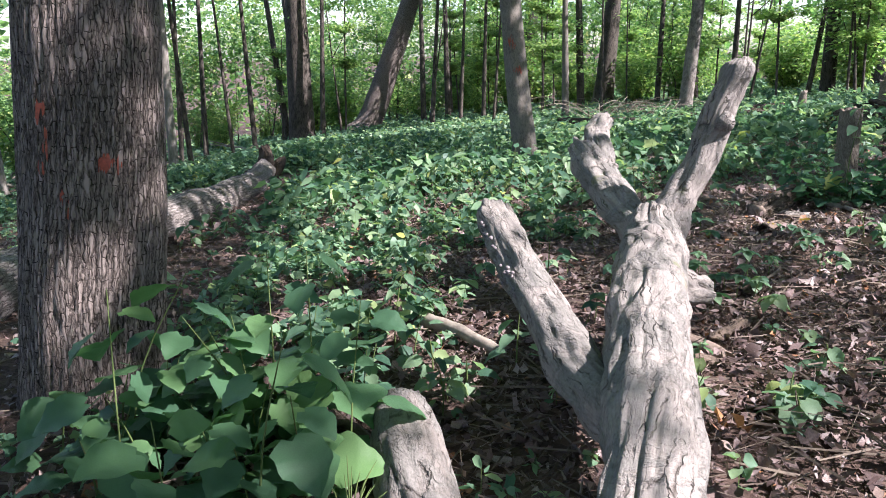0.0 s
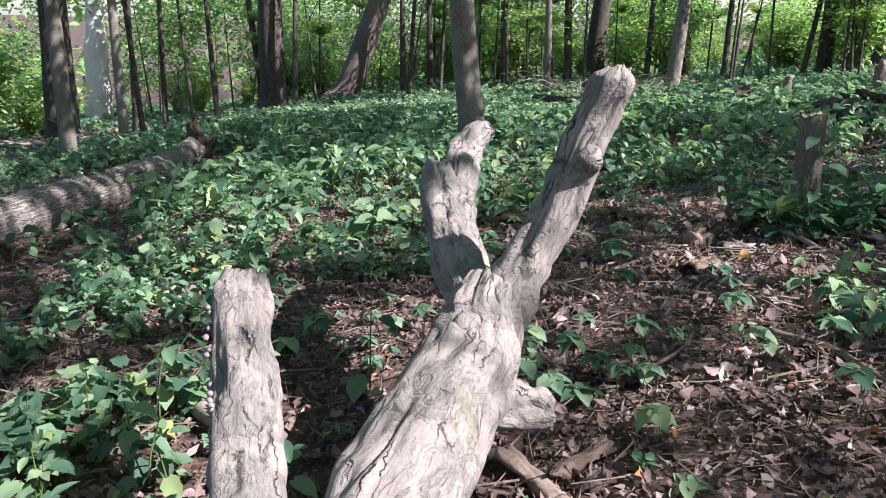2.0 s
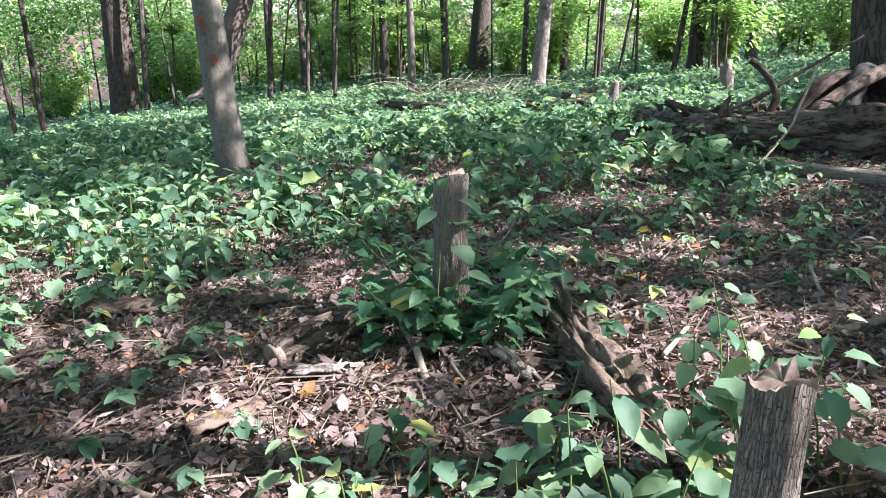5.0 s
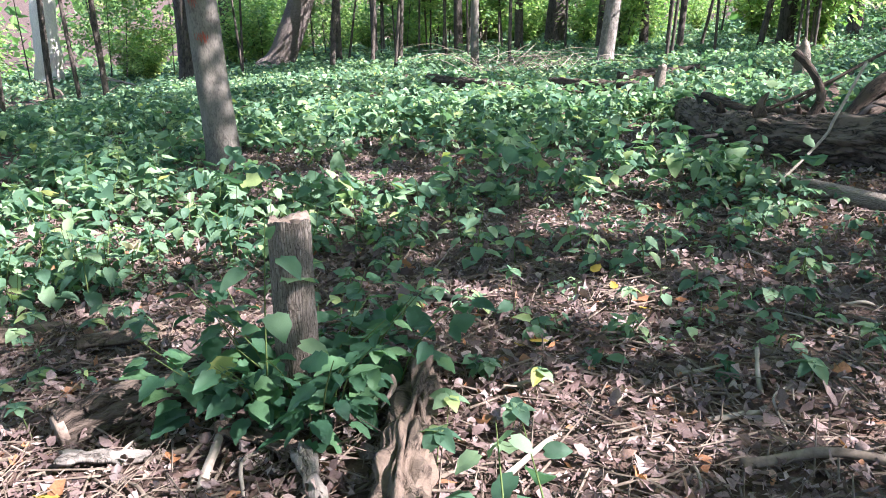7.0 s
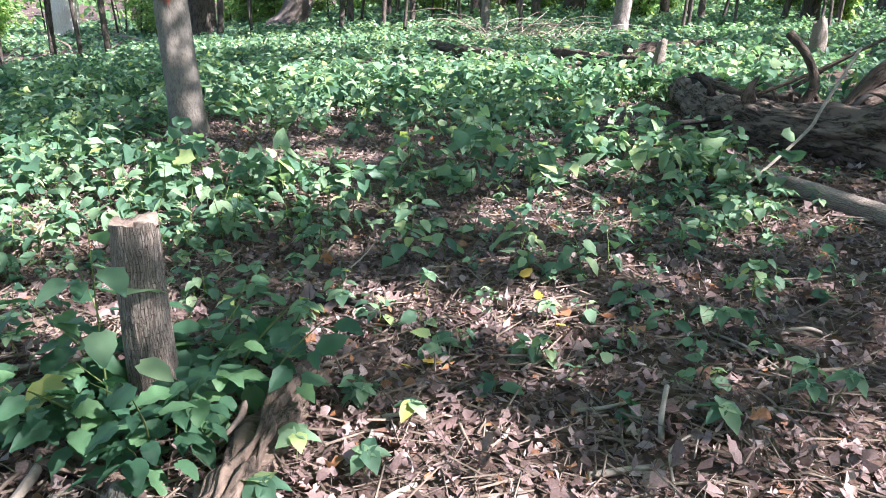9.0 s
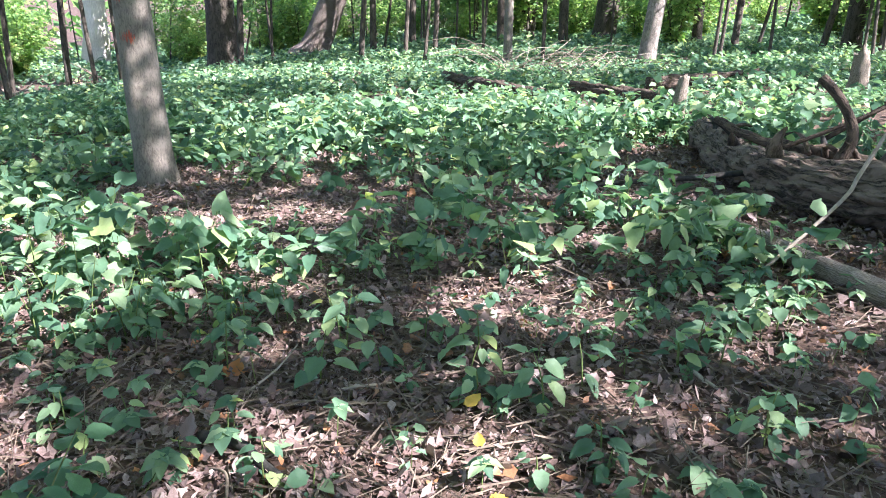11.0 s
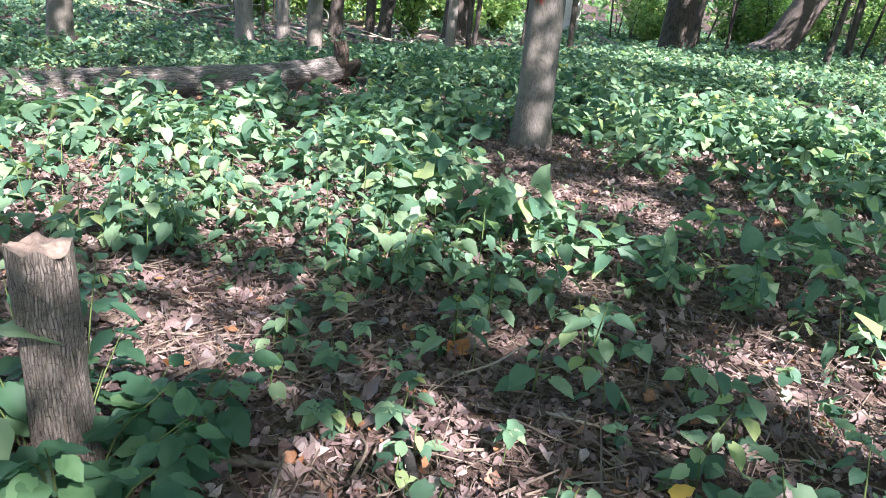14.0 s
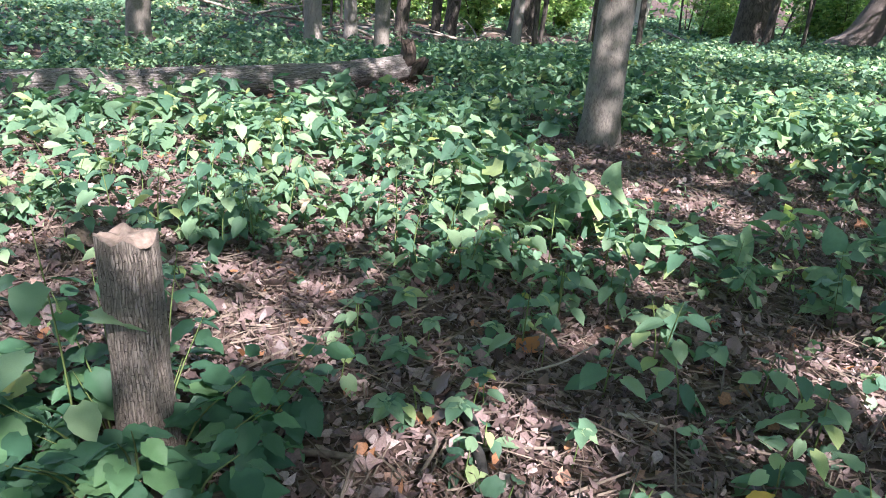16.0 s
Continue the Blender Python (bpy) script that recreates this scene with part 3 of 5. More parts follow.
# unseen leaf sheet added overhead, holed so sun lands on these ground ellipses
SUN_PATCHES = ((1.0, 9.0, 1.35, 1.3), (-0.3, 8.4, 1.6, 2.1), (-0.9, 5.4, 0.5, 0.45), (8.6, 16.8, 2.2, 2.2), (5.55, 5.8, 0.35, 0.22), (4.1, 7.25, 0.25, 0.2), (2.45, 5.4, 0.48, 0.45), (4.42, 5.78, 0.55, 0.42), (4.45, 4.65, 0.5, 0.6), (4.0, 4.85, 0.42, 0.4), (2.9, 4.3, 0.3, 0.34), (1.9, 3.95, 0.35, 0.22), (2.34, 4.85, 0.28, 0.4), (-0.45, 3.9, 0.65, 0.7), (1.45, 2.65, 0.55, 0.75), (3.7, 16.2, 3.6, 3.4), (5.6, 14.0, 1.0, 1.6), (2.4, 14.0, 0.8, 1.3), (3.05, 10.6, 0.65, 0.28), (2.5, 10.4, 0.35, 0.4), (4.9, 8.65, 0.46, 0.5), (5.3, 10.0, 0.42, 0.34), (5.53, 8.5, 0.14, 0.16), (3.17, 9.0, 0.4, 0.4), (0.9, 6.9, 0.25, 0.18), (2.95, 7.15, 0.27, 0.22), (4.76, 7.1, 0.3, 0.3), (0.4, 2.4, 0.75, 1.5), (-1.3, 2.75, 0.3, 0.2), (0.6, 3.95, 0.6, 0.34), (0.4, 4.75, 0.4, 0.42), (6.3, 6.1, 0.3, 0.25))
cr = np.random.default_rng(21)
n = 285000
gx_, gy_ = -17 + 30 * cr.random(n), -9 + 39 * cr.random(n)
roofed = (gy_ < 22) | (gx_ < -6)
gx_, gy_ = gx_[roofed], gy_[roofed]
n = len(gx_)
wob = 0.22 * value_noise(gx_ * 3.1, gy_ * 3.1, 2.5)
lit = np.zeros(n, bool)
for cx, cy, ax, ay in SUN_PATCHES:
    lit |= np.hypot((gx_ - cx) / (ax + 0.10), (gy_ - cy) / (ay + 0.10)) < 1 + wob
fleck = 0.53 + 0.75 * value_noise(gx_ * 1.9, gy_ * 1.9, 7.5) + 0.35 * value_noise(gx_ * 0.5, gy_ * 0.5, 4.5)
keep = ~lit & (cr.random(n) < np.clip(fleck, 0.06, 1)) | (lit & (cr.random(n) < 0.03))
gx_, gy_ = gx_[keep], gy_[keep]
n = len(gx_)
hh = 8.5 + 4.0 * (0.5 + 0.5 * value_noise(gx_ * 0.4, gy_ * 0.4, 9.5)) + cr.normal(0, 0.5, n)
P = np.stack([gx_ - SUN_WAY.x / -SUN_WAY.z * hh, gy_ - SUN_WAY.y / -SUN_WAY.z * hh, ground_z(gx_, gy_) + hh], -1)
v, f = leaves(LEAF_FAR, FAR_FACES, P, cr.random(n) * 6.283, cr.normal(-0.2, 0.4, n), cr.normal(0, 0.5, n), 0.13 + 0.15 * cr.random(n))
tagged(new("leaf_canopy", mesh_of("leaf_canopy", v, f, LEAF_TREE, smooth=False)), "unseen sheet of leaves overhead, holed to place the sun patches", "foliage", kind="stuff")

# a dead white trunk, snapped off
sx, sy = -18.3, 46.0
snag = base_empty("dead_snag", sx, sy, gz(sx, sy))
limb("trunk", [(0, 0, -0.4, 0.95), (0, 0, 0, 0.80), (0.05, 0, 2.2, 0.66), (0.2, 0.05, 5.4, 0.54), (0.3, 0.05, 7.4, 0.3)], WOOD_SNAG, snag, sides=28, rings=40, lump=0.16, ragged=0.5, freq=1.5)
tagged(snag, "broken bleached dead tree trunk bare of bark", "dead tree")

# unseen trees added beside and behind the walk to shade it
wood = np.random.default_rng(8)
for i in range(-3, 7):
    for j in range(-3, 7):
        x, y = 3 + 5.6 * i + wood.normal(0, 1.3), 3 + 5.4 * j + wood.normal(0, 1.3)
        right, left, behind = x - 3 > 0.85 * (y - 2) + 3.0, x - 3 < -1.15 * (y - 1) - 4.0 and y > -4, y < -3.0
        if not (right or left or behind) or math.hypot(x - 3, y - 4) < 6.0 or y > 30:
            continue
        tree(x, y, 0.22 + 0.3 * wood.random(), (wood.normal(0, 0.03), wood.normal(0, 0.03)), 12 + 4 * wood.random(), BARK_DARK if (i + j) % 3 else BARK_GREY, sides=10, rings=12, limbs=1, crown=0.9 + 0.2 * wood.random())


def open_ground(x, y):
    """False on the open strips of bare ground that run back to the large far trunks."""
    for ax, ay, bx, by, wide in ((1.0, 1.2, -18.3, 46.0, 1.4), (5.3, 5.3, -18.3, 46.0, 1.4), (1.0, 1.2, -5.2, 31.5, 1.2), (1.0, 1.2, -2.0, 34.5, 1.7), (4.5, 4.5, -5.2, 31.5, 1.2), (4.5, 4.5, -2.0, 34.5, 1.7), (2.5, 2.5, 8.15, 25.5, 1.0), (5.0, 5.0, 8.15, 25.5, 1.0)):
        dx, dy = bx - ax, by - ay
        t = min(max(((x - ax) * dx + (y - ay) * dy) / (dx * dx + dy * dy), 0), 1)
        if math.hypot(x - ax - t * dx, y - ay - t * dy) < wide:
            return False
    return True


# leafy young trees that close the view
placed = 0
while placed < 95:
    a, d = wood.normal(0.02, 0.55), 36 + 30 * wood.random()
    x, y = 3 + d * math.sin(a), 3 + d * math.cos(a)
    placed += 1
    if not open_ground(x, y):
        continue
    hh = 1.4 + 7.0 * wood.random() ** 1.3
    tree(x, y, 0.05 + 0.07 * wood.random(), (wood.normal(0, 0.06), wood.normal(0, 0.06)), hh, BARK_DARK, "young leafy tree with bright green foliage in the understory", crown=0.75 + 0.6 * wood.random(), sides=7, rings=8, limbs=0, shape=SMALL_CROWNS, name="sapling", foliage="loose bright green foliage")

for _ in range(24):
    a, d = wood.normal(0.02, 0.45), 19 + 14 * wood.random()
    x, y = 3 + d * math.sin(a), 3 + d * math.cos(a)
    if not open_ground(x, y):
        continue
    tree(x, y, 0.06 + 0.05 * wood.random(), (wood.normal(0, 0.06), wood.normal(0, 0.06)), 4.2 + 2.5 * wood.random(), BARK_DARK, "thin young tree with hanging green branches", crown=0.55 + 0.3 * wood.random(), sides=7, rings=10, limbs=1, shape=SMALL_CROWNS, name="sapling", foliage="loose green foliage")


# shrubs between the trunks: arching stems set with small leaves


def shrub_mesh(seed, stems, each, reach, height, leaf):
    r = np.random.default_rng(seed)
    a = r.random(stems) * 6.283
    out, up = reach * (0.25 + 0.75 * r.random(stems)), height * (0.35 + 0.65 * r.random(stems))
    t = r.random((stems, each)) ** 0.7
    w = out[:, None] * t ** 1.4
    spread = 0.16 * (0.4 + t)
    P = np.stack([np.cos(a)[:, None] * w + spread * r.normal(size=t.shape), np.sin(a)[:, None] * w + spread * r.normal(size=t.shape), up[:, None] * (1.25 * t - 0.25 * t ** 3) + 0.6 * spread * r.normal(size=t.shape)], -1).reshape(-1, 3)
    n = len(P)
    v, f = leaves(LEAF_FAR, FAR_FACES, P, np.repeat(a, each) + r.normal(0, 1.0, n), r.normal(-0.3, 0.35, n), r.normal(0, 0.4, n), leaf * (0.6 + 0.8 * r.random(n)))
    return mesh_of("foliage", v, f, LEAF_SHRUB, smooth=False)


SHRUBS = [shrub_mesh(s, 44, 46, 1.5, 3.2, 0.16) for s in (61, 62, 63, 64)]
SPRAYS = [shrub_mesh(s, 16, 60, 1.6, 1.0, 0.15) for s in (71, 72, 73)]
SHRUB_STEM = mesh_of("stem", *(lambda q: (q[0], q[1], BARK_DARK))(sweep([(0.05, 0, -0.1, 0.02), (0.3, 0.03, 1.1, 0.015), (0.9, -0.05, 2.2, 0.006)], sides=5, rings=6)))


def shrub(x, y, size, turn, kind):
    root = base_empty("shrub", x, y, gz(x, y))
    for name, me, a in [("foliage", SHRUBS[kind % 4], 0.0)] + [("stem", SHRUB_STEM, 1.57 * k) for k in range(4)]:
        ob = part(name, me, root)
        ob.scale, ob.rotation_euler = (size, size, size * 0.9), (0, 0, turn + a)
    tagged(root, "leafy green shrub growing between the farther trees", "shrub", "shrubs of the far wood")


for k in range(95):
    a, d = wood.normal(0.0, 0.42), 31 + 26 * wood.random() ** 0.8
    if a > 0.22:
        d -= 7 * wood.random()
    if not open_ground(3 + d * math.sin(a), 3 + d * math.cos(a)):
        continue
    shrub(3 + d * math.sin(a), 3 + d * math.cos(a), 0.55 + 0.75 * wood.random(), wood.random() * 6.283, k)
for k in range(44):
    a, d = -0.45 - 0.75 * wood.random(), 30 + 20 * wood.random()
    if open_ground(3 + d * math.sin(a), 3 + d * math.cos(a)):
        shrub(3 + d * math.sin(a), 3 + d * math.cos(a), 0.7 + 0.8 * wood.random(), wood.random() * 6.283, k)
# low boughs that hang into view
for k in range(34):
    a, d = wood.normal(0.04, 0.36), 22 + 16 * wood.random()
    x, y = 3 + d * math.sin(a), 3 + d * math.cos(a)
    if not open_ground(x, y):
        continue
    hh = 3.2 + 2.6 * wood.random()
    root = base_empty("sapling", x, y, gz(x, y))
    limb("trunk", [(0, 0, -0.2, 0.05), (0.05, 0, 0.2, 0.042), (0.15 * math.sin(k), 0.1, hh * 0.6, 0.033), (0.3 * math.sin(k), 0.15, hh + 0.8, 0.015)], BARK_DARK, root, sides=7, rings=12, lump=0.1)
    for j in range(3):
        ob = part("bough", SPRAYS[(k + j) % 3], root, "layered spray of green leaves")
        ob.location, ob.rotation_euler = (0.2 * math.sin(k), 0.1, hh * (0.5 + 0.25 * j)), (0.1, -0.12, k * 1.9 + j * 2.2)
        ob.scale = (0.8, 0.8, 0.45)
    tagged(root, "young tree with layered sprays of small green leaves", "tree", "young trees")

# distant woods
n = 30000
a, d = wood.random(n) * 6.283, 52 + 45 * wood.random(n)
P = np.stack([3 + d * np.cos(a), 5 + d * np.sin(a), 18 * wood.random(n) ** 1.3], -1)
P[:, 2] += ground_z(np.clip(P[:, 0], -60, 60), np.clip(P[:, 1], -60, 90))
P += np.repeat(wood.normal(size=(n // 30, 3)) * 1.5, 30, axis=0)
v, f = leaves(LEAF_FAR, FAR_FACES, P, wood.random(n) * 6.283, wood.normal(-0.2, 0.5, n), wood.normal(0, 0.6, n), 0.6 + 0.7 * wood.random(n))
tagged(new("distant_foliage", mesh_of("distant_foliage", v, f, LEAF_TREE, smooth=False)), "sunlit green foliage of the woods far beyond", "foliage", kind="stuff")

# ---- logs and stumps ----


def log_thing(name, points, mat, label, category="log", group="", **kw):
    x, y, z, _ = points[0]
    root = base_empty(name, x, y, z)
    v = dict(sides=28, rings=60, lump=0.10, freq=2.2)
    v.update(kw)
    limb("trunk", local(points, x, y, z), mat, root, **v)
    return tagged(root, label, category, group)


# the forked dead tree beside the path
fx, fy, fz = 0.62, 2.45, gz(0.62, 2.45)
fork = base_empty("forked_dead_tree", fx, fy, fz)
kw = dict(lump=0.17, rough=0.009)
limb("trunk", local([(0.30, 1.15, -0.46, 0.14), (0.49, 1.85, -0.10, 0.135), (0.665, 2.51, 0.02, 0.145), (0.83, 3.09, 0.08, 0.148), (0.95, 3.45, 0.12, 0.145), (1.02, 3.72, 0.22, 0.11)], fx, fy, fz), BARK_DEAD, fork, sides=130, rings=200, freq=3.5, ridges=(2.6, 0.011, 2.2), **kw)
limb("limb", local([(1.02, 3.62, 0.12, 0.10), (1.13, 3.70, 0.33, 0.085), (1.24, 3.74, 0.55, 0.075), (1.31, 3.76, 0.75, 0.078), (1.36, 3.76, 0.86, 0.072), (1.39, 3.75, 0.94, 0.066), (1.40, 3.75, 0.98, 0.04)], fx, fy, fz), BARK_DEAD, fork, "knotted upright limb with a rounded end", sides=90, rings=130, freq=7, ragged=0.04, ridges=(2.4, 0.010, 3.0), **kw)
limb("limb", local([(1.0, 3.6, 0.10, 0.11), (0.93, 3.95, 0.20, 0.105), (0.88, 4.3, 0.31, 0.105), (0.85, 4.55, 0.395, 0.10), (0.83, 4.68, 0.44, 0.07)], fx, fy, fz), BARK_DEAD, fork, "grey limb with peeling bark, broken off", sides=90, rings=130, freq=6, ragged=0.10, ridges=(2.6, 0.012, 3.0), **kw)
limb("limb", local([(0.90, 4.35, 0.33, 0.085), (0.93, 4.6, 0.42, 0.083), (0.96, 4.85, 0.50, 0.078), (1.03, 5.05, 0.56, 0.07), (1.09, 5.14, 0.575, 0.045)], fx, fy, fz), BARK_DEAD, fork, "crooked grey upper end of a broken limb", sides=70, rings=90, freq=9, ragged=0.06, ridges=(2.4, 0.014, 4.0), **kw)
limb("shard", local([(0.90, 4.02, 0.28, 0.03), (0.95, 3.86, 0.245, 0.045), (0.995, 3.72, 0.20, 0.03), (1.01, 3.66, 0.18, 0.006)], fx, fy, fz), BARK_DEAD, fork, "pale split shard at the crotch", sides=20, rings=24, lump=0.25, freq=9)
limb("limb", local([(0.56, 2.2, -0.14, 0.12), (0.45, 2.52, -0.10, 0.105), (0.38, 2.79, 0.0, 0.095), (0.29, 3.15, 0.14, 0.088), (0.22, 3.42, 0.255, 0.085), (0.20, 3.52, 0.30, 0.075)], fx, fy, fz), BARK_DEAD, fork, "stubby limb with crumbling white end", sides=90, rings=130, freq=6, ragged=0.04, ridges=(4.0, 0.006, 3.0), **kw)
limb("knot", local([(0.95, 3.36, 0.02, 0.085), (1.08, 3.35, -0.03, 0.07), (1.15, 3.34, -0.04, 0.06), (1.19, 3.33, -0.045, 0.045)], fx, fy, fz), BARK_DEAD, fork, "pale broken branch stub", sides=40, rings=40, lump=0.3, freq=10, rough=0.012, ragged=0.03)
for kx, ky, kz, kr in ((1.26, 3.715, 0.60, 0.055), (0.90, 3.36, 0.20, 0.06), (1.33, 3.725, 0.82, 0.05), (1.305, 3.66, 0.69, 0.045)):
    limb("knot", local([(kx, ky + 0.03, kz, kr), (kx, ky, kz + 0.005, kr * 0.95), (kx, ky - 0.02, kz + 0.008, kr * 0.5)], fx, fy, fz), BARK_DEAD, fork, sides=18, rings=10, lump=0.25, freq=12)
fr = np.random.default_rng(3)
for k in range(26):
    t = fr.random() ** 0.8
    cx, cy, cz = 0.20 + 0.13 * t, 3.5 - 0.55 * t, 0.30 - 0.22 * t
    v, f, u = sweep([(0, 0, 0, 0.008), (-0.007, -0.003, 0.002, 0.009), (-0.012, -0.004, 0.003, 0.003)], sides=8, rings=5, lump=0.3, freq=30, seed=k)
    ob = part("fungus", mesh_of("fungus", v, f, FUNGUS), fork, "pale crust of bracket fungus")
    ob.location = (cx - 0.074 - fx, cy - 0.02 + 0.02 * fr.normal() - fy, cz + 0.03 * fr.normal() - fz)
tagged(fork, "bleached dead tree with three broken limbs leaning over leaf litter", "dead tree")

# the mossy log end in front of it
log_thing("log", [(0.02, 1.2, -0.58, 0.15), (-0.10, 2.1, -0.46, 0.145), (-0.19, 2.72, -0.40, 0.13), (-0.21, 2.86, -0.38, 0.11)], BARK_FLAKY, "grey mossy log end lying in the leaf litter", sides=90, rings=140, rough=0.008, ragged=0.03, ridges=(3.0, 0.012, 3.0))
# the long uprooted log in the green
lz = [gz(-2.9, 5.2), gz(-2.7, 8), gz(-2.65, 11), gz(-2.95, 13.3)]
uproot = log_thing("fallen_log", [(-2.95, 4.6, lz[0] + 0.2, 0.21), (-2.7, 8.0, lz[1] + 0.18, 0.20), (-2.65, 11.0, lz[2] + 0.18, 0.185), (-2.98, 13.4, lz[3] + 0.2, 0.175)], BARK_FALLEN, "long grey-brown fallen log with furrowed bark and a broken root end", sides=90, rings=160, lump=0.14, freq=2.0, ridges=(6.0, 0.01, 3.0))
ux, uy, uz = -2.95, 4.6, lz[0] + 0.2
rootx, rooty, rootz0 = -2.96, 13.35, lz[3]
for row in ([(0.0, 0.0, 0.15, 0.17), (0.03, 0.06, 0.38, 0.13), (-0.02, 0.05, 0.60, 0.09)], [(0.12, 0.05, 0.1, 0.13), (0.25, 0.12, 0.28, 0.09), (0.30, 0.16, 0.38, 0.05)], [(-0.1, 0.1, 0.05, 0.12), (-0.25, 0.2, 0.12, 0.08), (-0.4, 0.22, 0.1, 0.04)]):
    limb("root_stub", local([(rootx + x, rooty + y, rootz0 + z, r) for x, y, z, r in row], ux, uy, uz), BARK_ROT_DARK_SHADED, uproot, "dark broken root stub", sides=20, rings=20, lump=0.35, freq=5, ragged=0.08)

# the great rotten log and its tangle beside the thick tree
rz = lambda x, y, h: gz(x, y) + h
rx, ry = 6.9, 13.3
rot = base_empty("rotten_log", rx, ry, gz(rx, ry))
oz = gz(rx, ry)
limb("trunk", local([(6.95, 13.3, rz(6.95, 13.3, 0.22), 0.12), (6.92, 12.4, rz(6.92, 12.4, 0.20), 0.155), (6.95, 11.4, rz(6.95, 11.4, 0.19), 0.18), (7.12, 10.6, rz(7.12, 10.6, 0.22), 0.20), (7.52, 9.95, rz(7.52, 9.95, 0.24), 0.23), (8.1, 9.3, rz(8.1, 9.3, 0.28), 0.27), (9.0, 8.7, rz(9.0, 8.7, 0.3), 0.3)], rx, ry, oz), BARK_ROT_MID, rot, sides=72, rings=200, lump=0.26, freq=2.8, ragged=0.12, rough=0.03, ridges=(4.0, 0.025, 2.0))
limb("branch_stub", local([(6.98, 10.8, rz(6.98, 10.8, 0.33), 0.06), (6.94, 10.76, rz(6.94, 10.76, 0.48), 0.05), (6.98, 10.74, rz(6.98, 10.74, 0.62), 0.012)], rx, ry, oz), BARK_ROT, rot, "reddish splintered branch stub", sides=14, rings=24, lump=0.45, freq=9, ragged=0.05)
limb("branch_stub", local([(6.9, 11.6, rz(6.9, 11.6, 0.25), 0.06), (6.84, 11.55, rz(6.84, 11.55, 0.38), 0.04), (6.80, 11.5, rz(6.80, 11.5, 0.46), 0.012)], rx, ry, oz), BARK_ROT_DARK_SHADED, rot, sides=12, rings=12, lump=0.2, ragged=0.05)
limb("branch", local([(7.32, 10.5, rz(7.32, 10.5, 0.38), 0.045), (7.38, 10.52, rz(7.38, 10.52, 0.58), 0.04), (7.30, 10.6, rz(7.3, 10.6, 0.80), 0.036), (7.17, 10.75, rz(7.17, 10.75, 0.98), 0.04)], rx, ry, oz), BARK_ROT_DARK_SHADED, rot, "dark crooked upright branch", sides=14, rings=24, lump=0.14, freq=5)
limb("branch", local([(7.05, 11.0, rz(7.05, 11.0, 0.40), 0.02), (7.5, 10.9, rz(7.5, 10.9, 0.62), 0.016), (8.1, 10.8, rz(8.1, 10.8, 0.95), 0.01)], rx, ry, oz), BARK_ROT_DARK_SHADED, rot, sides=8, rings=16)
limb("branch", local([(6.8, 12.1, rz(6.8, 12.1, 0.50), 0.03), (7.0, 11.7, rz(7.0, 11.7, 0.40), 0.038), (7.25, 11.3, rz(7.25, 11.3, 0.36), 0.045), (7.6, 10.6, rz(7.6, 10.6, 0.36), 0.05)], rx, ry, oz), BARK_ROT_DARK_SHADED, rot, sides=16, rings=50, lump=0.35, freq=5, rough=0.008, ragged=0.05)
limb("branch", local([(7.5, 11.3, rz(7.5, 11.3, 0.42), 0.022), (7.95, 11.2, rz(7.95, 11.2, 0.75), 0.018), (8.6, 11.0, rz(8.6, 11.0, 1.15), 0.012)], rx, ry, oz), BARK_ROT_DARK_SHADED, rot, sides=8, rings=16, lump=0.1)
limb("branch", local([(7.7, 10.3, rz(7.7, 10.3, 0.42), 0.06), (8.3, 10.6, rz(8.3, 10.6, 0.62), 0.07), (9.2, 11.2, rz(9.2, 11.2, 0.8), 0.08)], rx, ry, oz), BARK_ROT_DARK_SHADED, rot, sides=12, rings=20, lump=0.15)
rj = np.random.default_rng(17)
for k in range(16):
    t = rj.random()
    px, py = 6.95 + 1.2 * t ** 2, 12.6 - 3.2 * t
    h0 = 0.22 + 0.16 + 0.10 * t
    a, l = rj.random() * 6.283, 0.12 + 0.25 * rj.random()
    limb("splinter", local([(px, py, rz(px, py, h0 - 0.06), 0.022), (px + 0.5 * l * math.cos(a), py + 0.5 * l * math.sin(a), rz(px, py, h0 + 0.04), 0.020), (px + l * math.cos(a), py + l * math.sin(a), rz(px, py, h0 + 0.10 * rj.random()), 0.004)], rx, ry, oz), (BARK_ROT, BARK_ROT_DARK_SHADED, CHARRED)[k % 3], rot, "broken splinter of rotten wood", sides=7, rings=10, lump=0.35, freq=9)
tagged(rot, "big dark rotten log with jagged branch stubs", "log")
rootz = np.random.default_rng(5)
# roots coloured darker in place of the shade they stand in
mound = base_empty("root_mound", 9.0, 11.2, gz(9.0, 11.2))
for k in range(9):
    a = k * 0.6 - 1.0
    x0, y0, r0 = 0.3 * rootz.random(), 0.3 * rootz.random(), 0.5 + 0.6 * rootz.random()
    limb("root", [(x0, y0, 0.6, 0.14), (x0 - r0 * 0.6 * math.cos(a), y0 - r0 * 0.6 * math.sin(a), 0.5 + 0.2 * rootz.random(), 0.12), (x0 - r0 * 1.3 * math.cos(a), y0 - r0 * 1.3 * math.sin(a), -0.05, 0.05)], CHARRED if k % 3 == 0 else BARK_ROT_DARK_SHADED, mound, sides=12, rings=20, lump=0.2, freq=4)
tagged(mound, "heap of thick roots, darkened for shade, at the foot of a tree", "roots")
log_thing("fallen_branch", [(6.36, 10.55, rz(6.36, 10.55, 0.04), 0.06), (6.58, 9.6, rz(6.58, 9.6, 0.06), 0.066), (6.95, 8.6, rz(6.95, 8.6, 0.06), 0.07), (7.3, 7.9, rz(7.3, 7.9, 0.06), 0.072)], BARK_STUMP, "grey fallen branch lying under broad leaves", "branch", sides=20, rings=50, lump=0.08)
